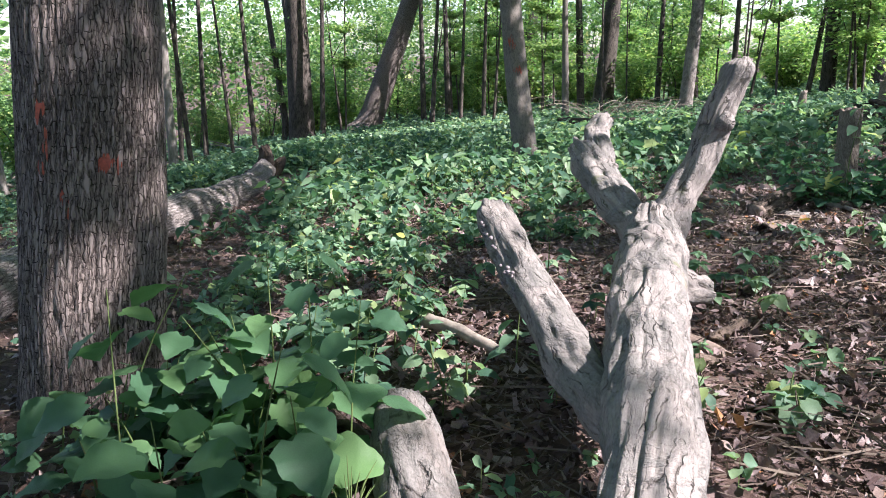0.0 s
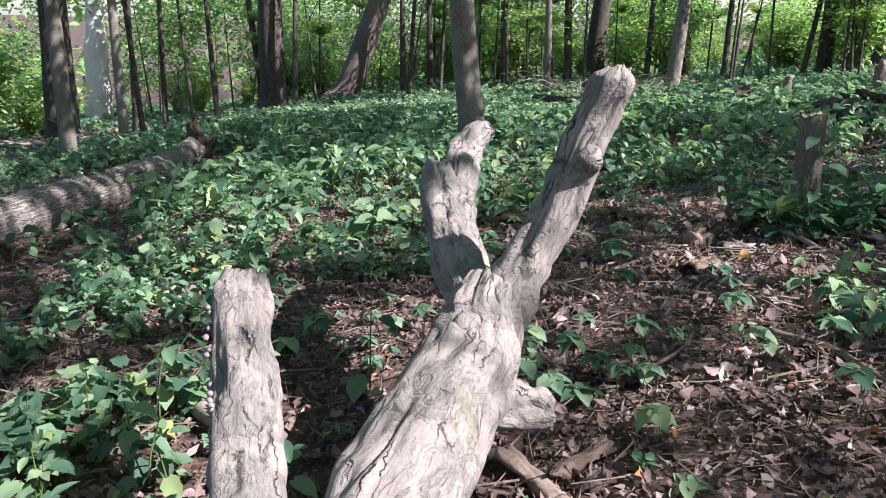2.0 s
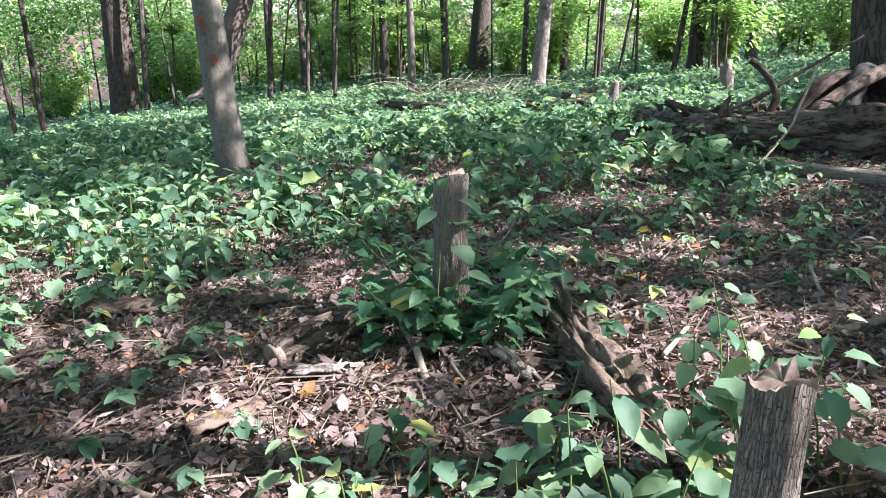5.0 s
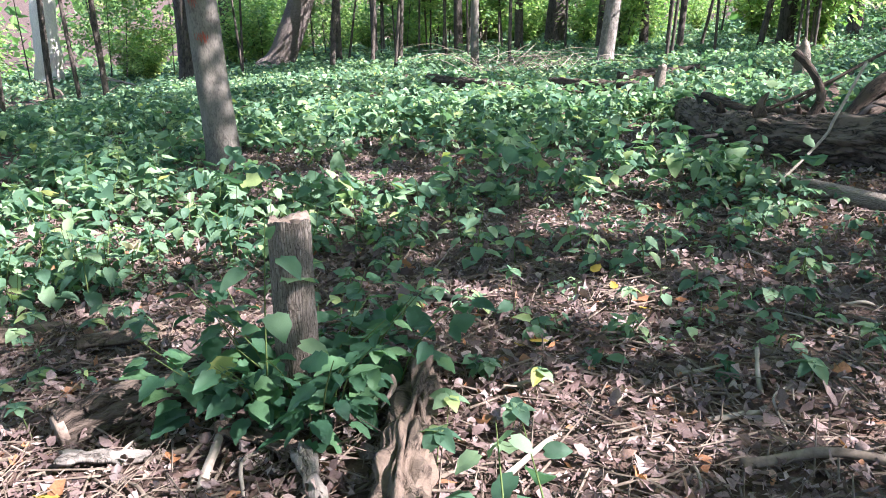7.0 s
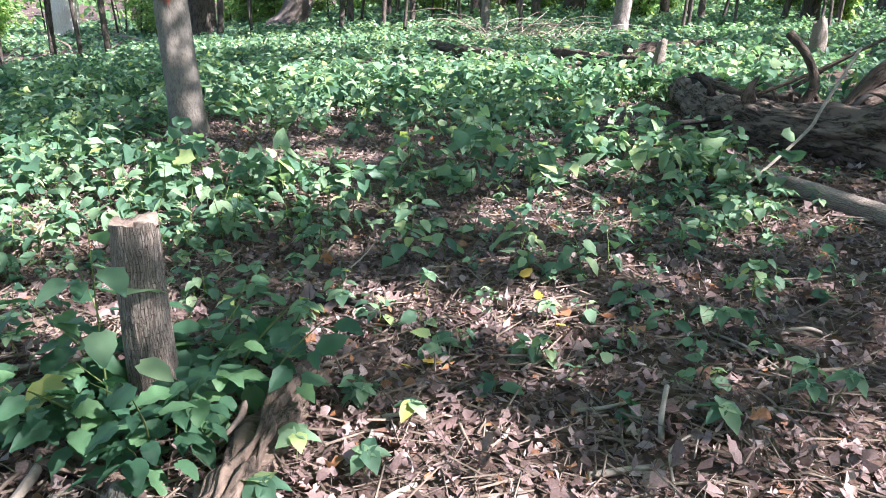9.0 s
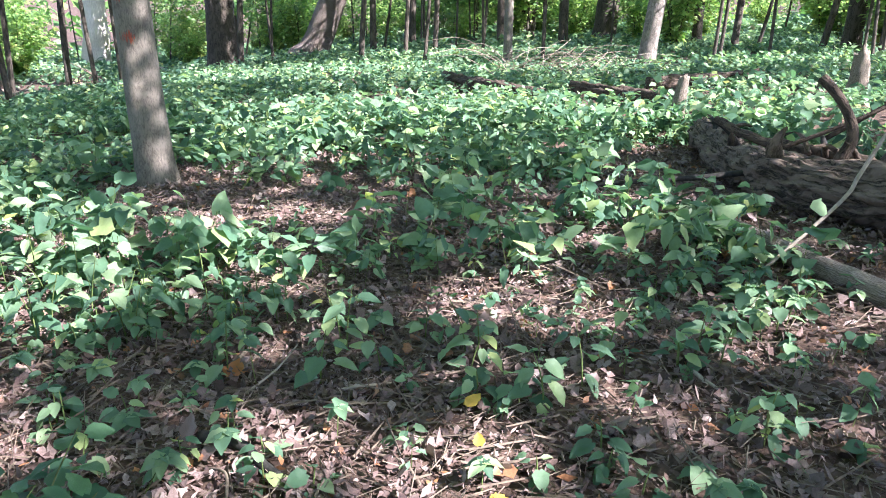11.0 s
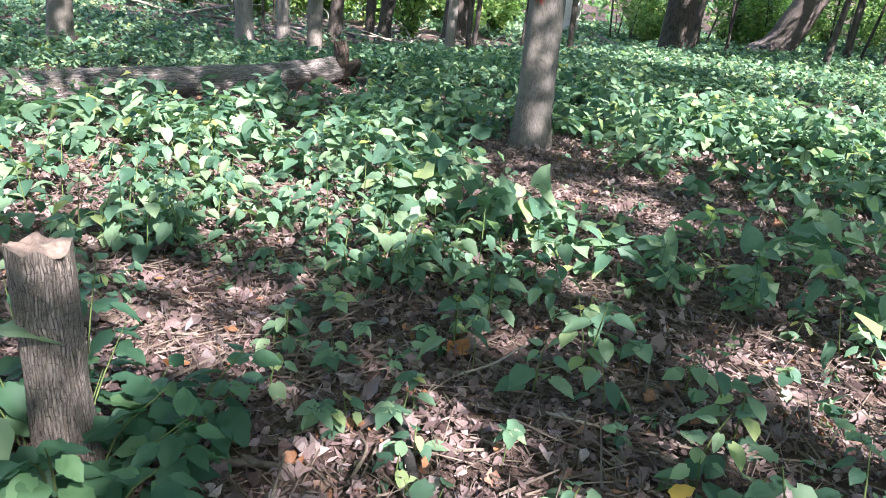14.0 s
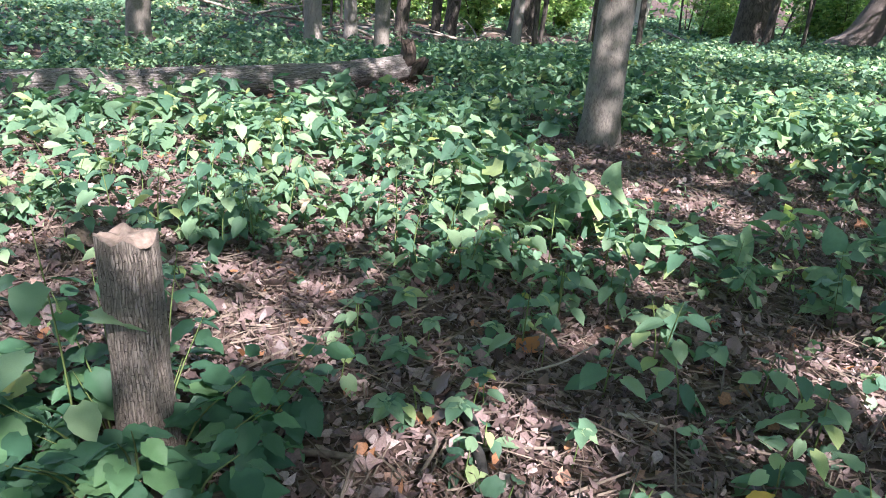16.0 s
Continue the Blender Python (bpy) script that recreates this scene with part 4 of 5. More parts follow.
log_thing("bleached_stick", [(6.33, 9.0, rz(6.33, 9.0, 0.0), 0.008), (6.66, 9.25, rz(6.66, 9.25, 0.17), 0.011), (6.95, 9.42, rz(6.95, 9.42, 0.40), 0.012), (7.04, 9.5, rz(7.04, 9.5, 0.53), 0.013), (7.3, 9.7, rz(7.3, 9.7, 0.93), 0.012)], TWIG_PALE, "long bleached stick leaning on the rotten log", "stick", sides=8, rings=24)
log_thing("dark_branch", [(5.25, 11.25, rz(5.25, 11.25, 0.02), 0.012), (5.9, 11.1, rz(5.9, 11.1, 0.13), 0.02), (6.5, 11.05, rz(6.5, 11.05, 0.17), 0.024), (7.1, 11.1, rz(7.1, 11.1, 0.22), 0.03)], CHARRED, "thin black fallen branch above the litter", "branch", sides=8, rings=24)
for pts in ([(3.4, 20.9, 0.34, 0.09), (4.3, 19.4, 0.30, 0.13), (5.4, 17.8, 0.2, 0.11)], [(5.9, 18.8, 0.26, 0.09), (6.6, 17.6, 0.26, 0.12), (7.3, 16.5, 0.2, 0.15)], [(7.2, 18.3, 0.28, 0.10), (8.2, 18.9, 0.33, 0.11), (9.4, 19.7, 0.3, 0.08)]):
    log_thing("rotten_branch_log", [(x, y, rz(x, y, h * 0.6), r * 0.8) for x, y, h, r in pts], BARK_ROT_DARK_SHADED, "short dark rotten log among bright plants", "log", "small rotten logs", sides=24, rings=70, lump=0.45, freq=2.6, rough=0.03, ragged=0.2)
log_thing("broken_post", [(6.98, 14.7, rz(6.98, 14.7, -0.1), 0.10), (7.0, 14.7, rz(7, 14.7, 0.4), 0.08), (7.02, 14.7, rz(7.02, 14.7, 0.68), 0.06)], BARK_STUMP, "slim broken sapling stump with pale top", "stump", ragged=0.08, sides=14, rings=14)
log_thing("broken_stub", [(10.3, 17.6, rz(10.3, 17.6, -0.1), 0.16), (10.3, 17.6, rz(10.3, 17.6, 0.4), 0.13), (10.25, 17.6, rz(10.25, 17.6, 0.7), 0.11)], BARK_STUMP, "jagged dead stub standing behind the rotten log", "stump", ragged=0.2, sides=16, rings=14, lump=0.2)
# the rotten pieces either side of the stump
piece = log_thing("rotten_log_piece", [(2.50, 5.93, rz(2.50, 5.93, 0.05), 0.075), (2.72, 6.1, rz(2.72, 6.1, 0.09), 0.085), (3.0, 6.33, rz(3, 6.33, 0.07), 0.08), (3.15, 6.42, rz(3.15, 6.42, 0.03), 0.06)], BARK_ROT_MID, "short curved rotten log with a pale cut end", sides=60, rings=90, lump=0.2, freq=4.0, rough=0.012, ridges=(3.0, 0.012, 2.5))
split = log_thing("rotten_log_piece", [(3.93, 6.45, rz(3.93, 6.45, 0.0), 0.06), (3.9, 6.2, rz(3.9, 6.2, 0.06), 0.085), (3.87, 5.7, rz(3.87, 5.7, 0.07), 0.085), (3.87, 5.2, rz(3.87, 5.2, 0.05), 0.09), (3.97, 4.7, rz(3.97, 4.7, 0.0), 0.08)], BARK_ROT, "crumbling brown rotten log splitting along its grain", sides=80, rings=180, lump=0.45, freq=5.0, rough=0.035, ridges=(5.0, 0.028, 2.2))

limb("cut_end", [(-0.012, -0.012, 0.0, 0.066), (0.012, 0.010, 0.003, 0.07)], WOOD_CUT, piece, "pale sawn end", sides=24, rings=4, lump=0.08)
sp = np.random.default_rng(15)
for k in range(12):
    t, o = sp.random(), sp.normal(0, 0.045)
    x0, y0 = -0.05 + o, -0.25 - 1.3 * t
    limb("splinter", [(x0, y0, 0.13 + 0.02 * sp.random(), 0.012), (x0 + 0.02, y0 - 0.10, 0.155, 0.014), (x0 + sp.normal(0, 0.02), y0 - 0.2 - 0.1 * sp.random(), 0.14, 0.004)], WOOD_CUT if k % 3 == 0 else BARK_ROT, split, "loose splinter of rotten wood", sides=7, rings=10, lump=0.3, freq=12)
for k in range(5):
    x0, y0 = 0.1 + 0.12 * k, 0.05 + 0.10 * k
    limb("bark_flake", [(x0, y0 - 0.02, 0.085, 0.02), (x0 + 0.05, y0 + 0.03, 0.105, 0.022), (x0 + 0.10, y0 + 0.08, 0.09, 0.008)], BARK_ROT, piece, sides=8, rings=8, lump=0.3, freq=15)


def stump(name, x, y, height, diam, label, ragged, lean=(0, 0)):
    z = gz(x, y)
    root = base_empty(name, x, y, z)
    r = diam / 2
    h = height
    v, f, u = sweep([(0, 0, -0.1, r * 1.25), (0, 0, 0.06, r * 1.12), (lean[0] * 0.5, lean[1] * 0.5, h * 0.5, r), (lean[0], lean[1], h, r * 0.98)], sides=72, rings=70, lump=0.05, freq=3, close=False, ragged=ragged, ridges=(6.0, 0.006, 3.0))
    part("bark", mesh_of("bark", v, f, BARK_STUMP, uv=u), root)
    ring = v.reshape(70, 73, 3)[-1]
    c = ring.mean(0)
    rows = [c + (ring - c) * s + np.array([0, 0, 1]) * (0.02 * value_noise(ring[:, 0] * 40 * s + 3, ring[:, 1] * 40 * s)[:, None] * (s < 0.95) - 0.012 * (1 - s)) for s in (1.0, 0.8, 0.55, 0.3, 0.02)]
    tv = np.vstack(rows)
    idx = np.arange(len(tv)).reshape(5, 73)
    part("top", mesh_of("top", tv, np.stack([idx[:-1, :-1], idx[:-1, 1:], idx[1:, 1:], idx[1:, :-1]], -1).reshape(-1, 4), WOOD_CUT), root, "pale cut wood face")
    return tagged(root, label, "stump")


stump("tree_stump", 3.37, 6.30, 0.78, 0.178, "knee-high tree stump with furrowed bark ringed by leafy plants", 0.035, (-0.02, 0.0))
stump("broken_stump", 3.83, 4.08, 0.60, 0.15, "splintered small stump with a ragged hollow top", 0.06)

# paint marks on the two barks


def paint(parent, name, at, radius, arc, z0, z1, lean, seed):
    """A brushed paint patch that lies on the bark."""
    a0, a1 = arc
    n = 90
    A, Z = np.meshgrid(np.linspace(a0, a1, n), np.linspace(z0, z1, n))
    U, V = np.meshgrid(np.linspace(-1, 1, n), np.linspace(-1, 1, n))
    cover = 0.55 - 0.75 * (U ** 2 + V ** 2) + 0.55 * value_noise(A * 30 + seed, Z * 9) + 0.5 * value_noise(A * 11, Z * 20 + seed) + 0.35 * value_noise(A * 70, Z * 45)
    keep = cover > 0.30
    X = lean[0] * Z + (radius + 0.006) * np.cos(A)
    Y = lean[1] * Z + (radius + 0.006) * np.sin(A)
    idx = np.arange(n * n).reshape(n, n)
    q = np.stack([idx[:-1, :-1], idx[:-1, 1:], idx[1:, 1:], idx[1:, :-1]], -1)[keep[:-1, :-1]]
    part(name, mesh_of(name, np.stack([X, Y, Z], -1).reshape(-1, 3), q.reshape(-1, 4), PAINT), parent, "faded orange-red paint mark")


paint(thin, "paint_mark", 0, 0.178, (-2.0, -1.1), 1.35, 1.50, (-0.12, 0.13), 1.0)
paint(thin, "paint_mark", 0, 0.176, (-2.2, -1.5), 1.72, 1.95, (-0.12, 0.13), 4.0)
for k, (a, b, z0, z1) in enumerate([(-1.98, -1.68, 1.06, 1.40), (-1.14, -0.74, 1.07, 1.17), (-1.60, -1.28, 0.90, 1.06)]):
    paint(big, "paint_mark", 0, 0.300, (a, b), z0, z1, (0.092, 0.02), 7.0 + k)


# a heap of dead twigs before the far trees
heap = base_empty("brush_pile", 6.1, 22.6, gz(6.1, 22.6))
br = np.random.default_rng(9)
for k in range(80):
    a, r0, l = br.random() * 6.283, 2.0 * math.sqrt(br.random()), 0.8 + 1.4 * br.random()
    x0, y0 = r0 * math.cos(a), 0.8 * r0 * math.sin(a)
    d, up = br.random() * 6.283, 0.1 + 0.7 * br.random()
    limb("twig", [(x0, y0, 0.0, 0.009), (x0 + 0.5 * l * math.cos(d), y0 + 0.5 * l * math.sin(d), 0.12 + up * 0.6, 0.007), (x0 + l * math.cos(d + 0.4), y0 + l * math.sin(d + 0.4), 0.05 + up * 0.65, 0.003)], TWIG_PALE if k % 2 else TWIG, heap, sides=5, rings=8)
tagged(heap, "tangled heap of bleached dead twigs", "brush pile")


def slab(x, y, length, width, turn, mat, label, lift=0.03):
    """A curved slab of fallen bark."""
    A, S = np.meshgrid(np.linspace(-1.0, 1.0, 9), np.linspace(0, 1, 12))
    w = width * (0.8 + 0.25 * value_noise(S * 5 + x, y))
    top = np.stack([A * w / 2, S * length - length / 2 + 0.03 * value_noise(A * 3, x * 9), 0.02 + (1 - A ** 2) * width * 0.22 + 0.012 * value_noise(A * 6, S * 9 + y)], -1)
    low = top - np.array([0, 0, 0.014])
    v = np.vstack([top.reshape(-1, 3), low.reshape(-1, 3)])
    i = np.arange(108).reshape(12, 9)
    q = np.stack([i[:-1, :-1], i[:-1, 1:], i[1:, 1:], i[1:, :-1]], -1).reshape(-1, 4)
    edge = np.r_[i[0, :], i[1:, -1], i[-1, -2::-1], i[-2:0:-1, 0]]
    nx = np.roll(edge, -1)
    rim = np.stack([edge, edge + 108, nx + 108, nx], -1)
    ob = new("bark_slab", mesh_of("bark_slab", v, np.vstack([q, q[:, ::-1] + 108, rim]), mat, uv=v[:, :2]))
    ob.location, ob.rotation_euler = (x, y, gz(x, y) + lift), (0.1, 0.08, turn)
    tagged(ob, label, "bark", "fallen bark")


slab(1.15, 3.35, 0.34, 0.10, 0.6, WOOD_CUT, "reddish slab of rotten wood beside a dead tree", 0.02)
slab(1.32, 3.42, 0.28, 0.08, -0.9, BARK_ROT, "curled slab of fallen bark in leaf litter")
slab(1.05, 3.15, 0.25, 0.09, 1.4, BARK_ROT, "curled slab of fallen bark in leaf litter")
slab(2.35, 5.35, 0.36, 0.14, 2.4, BARK_ROT, "curled slab of fallen bark on sunlit litter")
slab(3.3, 5.85, 0.32, 0.10, 1.3, BARK_ROT, "curled slab of fallen bark beside a stump")
slab(3.55, 5.55, 0.28, 0.09, 0.4, BARK_LOG, "grey slab of fallen bark beside a rotten log")
slab(2.75, 5.75, 0.3, 0.08, 1.8, BARK_LOG, "grey slab of fallen bark beside a rotten log")
slab(1.75, 7.05, 0.9, 0.22, 1.9, BARK_ROT, "long slab of rotten wood sunk in litter", 0.0)
slab(2.45, 6.95, 0.7, 0.16, 2.2, BARK_ROT, "long slab of rotten wood sunk in litter", 0.0)

# ---- plants ----


def density(x, y):
    """Plants to a square metre: thin on the trodden litter, thick in the green beyond."""
    bare = 0.95 * np.exp(-(((x - 2.9) / 1.5) ** 2 + ((y - 5.0) / 1.3) ** 2)) + 0.8 * np.exp(-(((x - 4.6) / 1.6) ** 2 + ((y - 6.0) / 1.0) ** 2)) + 0.75 * np.exp(-(((x - 4.4) / 1.8) ** 2 + ((y - 7.5) / 1.3) ** 2)) + 0.8 * np.exp(-(((x - 2.6) / 1.5) ** 2 + ((y - 10.8) / 0.6) ** 2)) + 0.6 * np.exp(-(((x - 6.2) / 1.0) ** 2 + ((y - 6.5) / 1.6) ** 2))
    patch = value_noise(x * 0.9 + 3, y * 0.9) * 0.6 + 0.55 + 0.4 * value_noise(x * 0.3, y * 0.3 + 8)
    grow = np.clip(np.maximum((y - 4.0) / 6.0, (1.3 - x) / 1.2), 0.42, 1.0)
    return 42 * np.clip(patch, 0.15, 1.2) * grow * np.clip(1 - bare, 0.16, 1)


def off_the_wood(x, y):
    """False close to the fallen wood on the side that faces the clearing, where little grows."""
    ok = np.ones(len(x), bool)
    for (ax, ay), (bx, by), reach in (((6.36, 10.5), (7.3, 7.9), 0.22), ((5.4, 11.1), (7.0, 11.05), 0.3), ((6.7, 12.9), (6.75, 11.2), 0.4), ((6.75, 11.2), (7.3, 9.7), 0.35), ((6.3, 12.4), (6.4, 11.4), 0.4), ((1.3, 11.5), (2.2, 11.0), 0.35), ((-2.3, 6.0), (-2.3, 12.6), 0.4)):
        dx, dy = bx - ax, by - ay
        t = np.clip(((x - ax) * dx + (y - ay) * dy) / (dx * dx + dy * dy), 0, 1)
        ok &= np.hypot(x - ax - t * dx, y - ay - t * dy) > reach
    return ok


def scatter(lo, hi, dens_max, r):
    n = int((hi[0] - lo[0]) * (hi[1] - lo[1]) * dens_max)
    x, y = lo[0] + (hi[0] - lo[0]) * r.random(n), lo[1] + (hi[1] - lo[1]) * r.random(n)
    keep = r.random(n) * dens_max < density(x, y)
    return x[keep], y[keep]


def herbs(name, x, y, r, h_lo, h_hi, size, per, shape, faces, label):
    """A spread of leafy herbs as one sheet of growth: stems with leaves up them."""
    n = len(x)
    z = ground_z(x, y)
    h = h_lo + (h_hi - h_lo) * r.random(n) ** 1.4
    lx, ly = r.normal(0, 0.12, n), r.normal(0, 0.12, n)
    t = 0.30 + 0.70 * r.random((n, per)) ** 0.7
    az = r.random((n, 1)) * 6.283 + np.arange(per)[None] * 2.4 + r.normal(0, 0.3, (n, per))
    off = (0.015 + 0.045 * (1.1 - t)) * (h[:, None] / 0.3)
    P = np.stack([x[:, None] + lx[:, None] * h[:, None] * t + np.cos(az) * off, y[:, None] + ly[:, None] * h[:, None] * t + np.sin(az) * off, z[:, None] + h[:, None] * t], -1).reshape(-1, 3)
    m = n * per
    s = size * (0.55 + 0.7 * r.random(m)) * np.repeat(0.75 + 0.5 * r.random(n), per)
    v, f = leaves(shape, faces, P, az.ravel(), r.normal(-0.22, 0.46, m), r.normal(0, 0.45, m), s, 0.06)
    tagged(new(name, mesh_of(name, v, f, LEAF)), label, "undergrowth", kind="stuff")
    w = 0.0022
    B = np.stack([x, y, z - 0.02], -1)
    T = np.stack([x + lx * h, y + ly * h, z + h], -1)
    side = np.array([w, 0, 0])
    sv = np.stack([B - side, B + side, T + side * 0.5, T - side * 0.5], 1).reshape(-1, 3)
    sf = np.arange(n * 4).reshape(n, 4)
    tagged(new("herb_stems", mesh_of("herb_stems", sv, sf, STEM, smooth=False)), "thin green stems of the undergrowth plants", "stems", kind="stuff")


pr = np.random.default_rng(31)
x, y = scatter((-7, 1.2), (11, 14), 50, pr)
away = np.ones(len(x), bool)
for t, ex, ey, *_ in PATH:
    away &= np.hypot(x - ex, y - ey) > 0.55
away &= off_the_wood(x, y)
x, y = x[away], y[away]
k = pr.random(len(x))
a = k < 0.62
herbs("undergrowth", x[a], y[a], pr, 0.04, 0.20, 0.055, 7, LEAF_HEART, HEART_FACES, "low broad-leaved green plants covering the forest floor")
herbs("undergrowth", x[~a], y[~a], pr, 0.04, 0.17, 0.055, 8, LEAF_SLIM, SLIM_FACES, "low narrow-leaved green plants among dead leaves")
x, y = scatter((-5, 4.3), (10.5, 16), 26, pr)
tall = ((y > 9) | ((x < 0.4) & (y > 6.3))) & ((x < 7) | (y > 11.9)) & ((x > -1.7) | (y > 14)) & off_the_wood(x, y - 0.15) & (np.hypot((x - 1.75) / 0.75, (y - 11.2) / 0.8) > 1) & (np.hypot((x - 3.0) / 1.2, (y - 10.5) / 0.7) > 1)
x, y = x[tall], y[tall]
k = pr.random(len(x)) < 0.6
herbs("tall_undergrowth", x[k], y[k], pr, 0.16, 0.50, 0.138, 8, LEAF_HEART, HEART_FACES, "knee-high broad-leaved green plants")
herbs("tall_undergrowth", x[~k], y[~k], pr, 0.2, 0.56, 0.14, 10, LEAF_SLIM, SLIM_FACES, "knee-high narrow-leaved green plants")
x, y = scatter((-34, 4), (19, 36), 24, pr)
clear = ((y > 13.5) | (x < -6.5)) & ~((x < -8.0) & (y > 17) & (pr.random(len(x)) < 0.85)) & ~((x < -6.0) & (y > 26) & (pr.random(len(x)) < 0.8))
x, y = x[clear], y[clear]
herbs("far_undergrowth", x, y, pr, 0.06, 0.34, 0.14, 8, LEAF_FAR, FAR_FACES, "dense green plants between the farther trees")
m = 560
x, y = -1.5 + 2.6 * pr.random(m), 2.9 + 4.2 * pr.random(m)
keep = (np.hypot(x - 0.5, y - 2.9) > 0.75) & (np.hypot(x + 1.6, y - 3.2) > 0.45) & (value_noise(x * 1.6, y * 1.6 + 5) > -0.25) & ((x < -0.1) | (y > 5.6))
herbs("undergrowth", x[keep], y[keep], pr, 0.06, 0.30, 0.072, 9, LEAF_HEART, HEART_FACES, "broad-leaved green plants between the big tree and a dead trunk")
n = 9000
x, y = -40 + 85 * pr.random(n), 34 + 30 * pr.random(n)
herbs("far_undergrowth", x, y, pr, 0.1, 0.45, 0.26, 7, LEAF_FAR, FAR_FACES, "dense green plants far between the trees")

# dead leaves on the ground
lr = np.random.default_rng(41)
for n, shape, faces, lo, hi in ((38000, LEAF_DRY, DRY_FACES, 0.016, 0.060), (30000, LEAF_LOBED, LOBED_FACES, 0.03, 0.105), (100000, LEAF_SHRED, FAR_FACES, 0.014, 0.085)):
    x, y = lr.normal(3.2, 3.6, n), 0.3 + 13 * lr.random(n)
    P = np.stack([x, y, ground_z(x, y) + 0.008 + 0.035 * lr.random(n)], -1)
    v, f = leaves(shape, faces, P, lr.random(n) * 6.283, lr.normal(0.0, 0.40, n), lr.normal(0, 0.6, n), lo + (hi - lo) * lr.random(n) ** 1.7, 0.10)
    tagged(new("leaf_litter", mesh_of("leaf_litter", v, f, LITTER)), "dry curled brown leaves strewn over the soil", "leaf litter", kind="stuff")
n = 34000
x, y = lr.normal(3.4, 3.0, n), 1.0 + 12 * lr.random(n)
z = ground_z(x, y) + 0.012 + 0.03 * lr.random(n)
al, ln, wd = lr.random(n) * 6.283, 0.04 + 0.30 * lr.random(n) ** 2.4, 0.0012 + 0.0045 * lr.random(n) ** 1.6
dx, dy = np.cos(al), np.sin(al)
tip = np.stack([dx * ln, dy * ln, lr.normal(0, 0.03, n)], -1)
A0 = np.stack([x, y, z], -1)
s1, s2, s3 = np.stack([-dy * wd, dx * wd, 0 * wd], -1), np.stack([dy * wd, -dx * wd, 0 * wd], -1), np.stack([0 * wd, 0 * wd, wd * 1.6], -1)
tv = np.stack([A0 + s1, A0 + s2, A0 + s3, A0 + tip + s1 * .6, A0 + tip + s2 * .6, A0 + tip + s3 * .6], 1).reshape(-1, 3)
tf = (np.array([(0, 1, 4, 3), (1, 2, 5, 4), (2, 0, 3, 5)])[None] + (np.arange(n) * 6)[:, None, None]).reshape(-1, 4)
tagged(new("twig_litter", mesh_of("twig_litter", tv, tf, TWIG, smooth=False)), "thin dead twigs scattered over the litter", "twigs", kind="stuff")


# ---- plants that stand apart, leaf by leaf ----


def leaf_mesh(name, mat, wide, lobes, curl, seed, rows=7, cols=4):
    """One leaf, a metre long, folded along its rib, with an uneven edge."""
    r = np.random.default_rng(seed)
    t = np.linspace(0, 1, rows + 1)
    w = wide * np.sin(np.pi * np.clip(t, 0.03, 0.985) ** 0.72) ** 0.8
    w = w * (1 + lobes * np.sin(t * 17 + seed) + 0.05 * r.normal(size=rows + 1))
    c = np.linspace(-1, 1, cols + 1)
    X = w[:, None] * c[None]
    Y = t[:, None] + 0 * c[None] - 0.10 * np.abs(c)[None] * (1 - t[:, None])
    Z = 0.10 * np.abs(c)[None] * np.sin(np.pi * t)[:, None] - curl * t[:, None] ** 2 + 0.02 * r.normal(size=X.shape)
    idx = np.arange(X.size).reshape(X.shape)
    q = np.stack([idx[:-1, :-1], idx[:-1, 1:], idx[1:, 1:], idx[1:, :-1]], -1).reshape(-1, 4)
    return mesh_of(name, np.stack([X, Y, Z], -1).reshape(-1, 3), q, mat)


OVATE = [leaf_mesh("leaf", LEAF_ONE, 0.30 + 0.04 * k, 0.06, 0.14 + 0.06 * k, k) for k in range(4)]
OVATE_SHADED = [leaf_mesh("leaf", LEAF_SHADED, 0.30 + 0.04 * k, 0.08, 0.10 + 0.06 * k, 20 + k, rows=9) for k in range(4)]
BROAD = [leaf_mesh("leaf", LEAF_VINE, 0.46 + 0.03 * k, 0.07, 0.10 + 0.05 * k, 10 + k, rows=10) for k in range(3)]
hr = np.random.default_rng(77)


def plant(name, x, y, height, count_leaves, size, kinds, label, category="plant", group="", lean=None, droop=-0.3):
    """A stem with leaves set round it, each leaf a part."""
    z = gz(x, y)
    root = base_empty(name, x, y, z)
    lx, ly = lean or (hr.normal(0, 0.16), hr.normal(0, 0.16))
    h = height
    limb("stem", [(0, 0, -0.03, 0.0045), (lx * h * 0.3, ly * h * 0.3, h * 0.5, 0.0035), (lx * h, ly * h, h, 0.0018)], STEM, root, sides=5, rings=7)
    a = hr.random() * 6.283
    for k in range(count_leaves):
        t = 0.22 + 0.78 * (k + 0.5 * hr.random()) / count_leaves
        a += 2.4 + hr.normal(0, 0.35)
        d = 0.02 + 0.05 * (1.15 - t) * h / 0.3 + 0.02 * hr.random()
        ob = part("leaf", kinds[int(hr.integers(len(kinds)))], root)
        s = size * (0.6 + 0.6 * hr.random()) * (1.15 - 0.35 * t)
        M = frames_of(np.array([a]), np.array([hr.normal(droop, 0.28)]), np.array([hr.normal(0, 0.25)]))[0]
        m = Matrix([[M[0][i] * s, M[1][i] * s, M[2][i] * s, 0] for i in range(3)] + [[0, 0, 0, 1]])
        m.translation = (lx * h * t + math.cos(a) * d, ly * h * t + math.sin(a) * d, h * t)
        ob.matrix_basis = m
    return tagged(root, label, category, group)


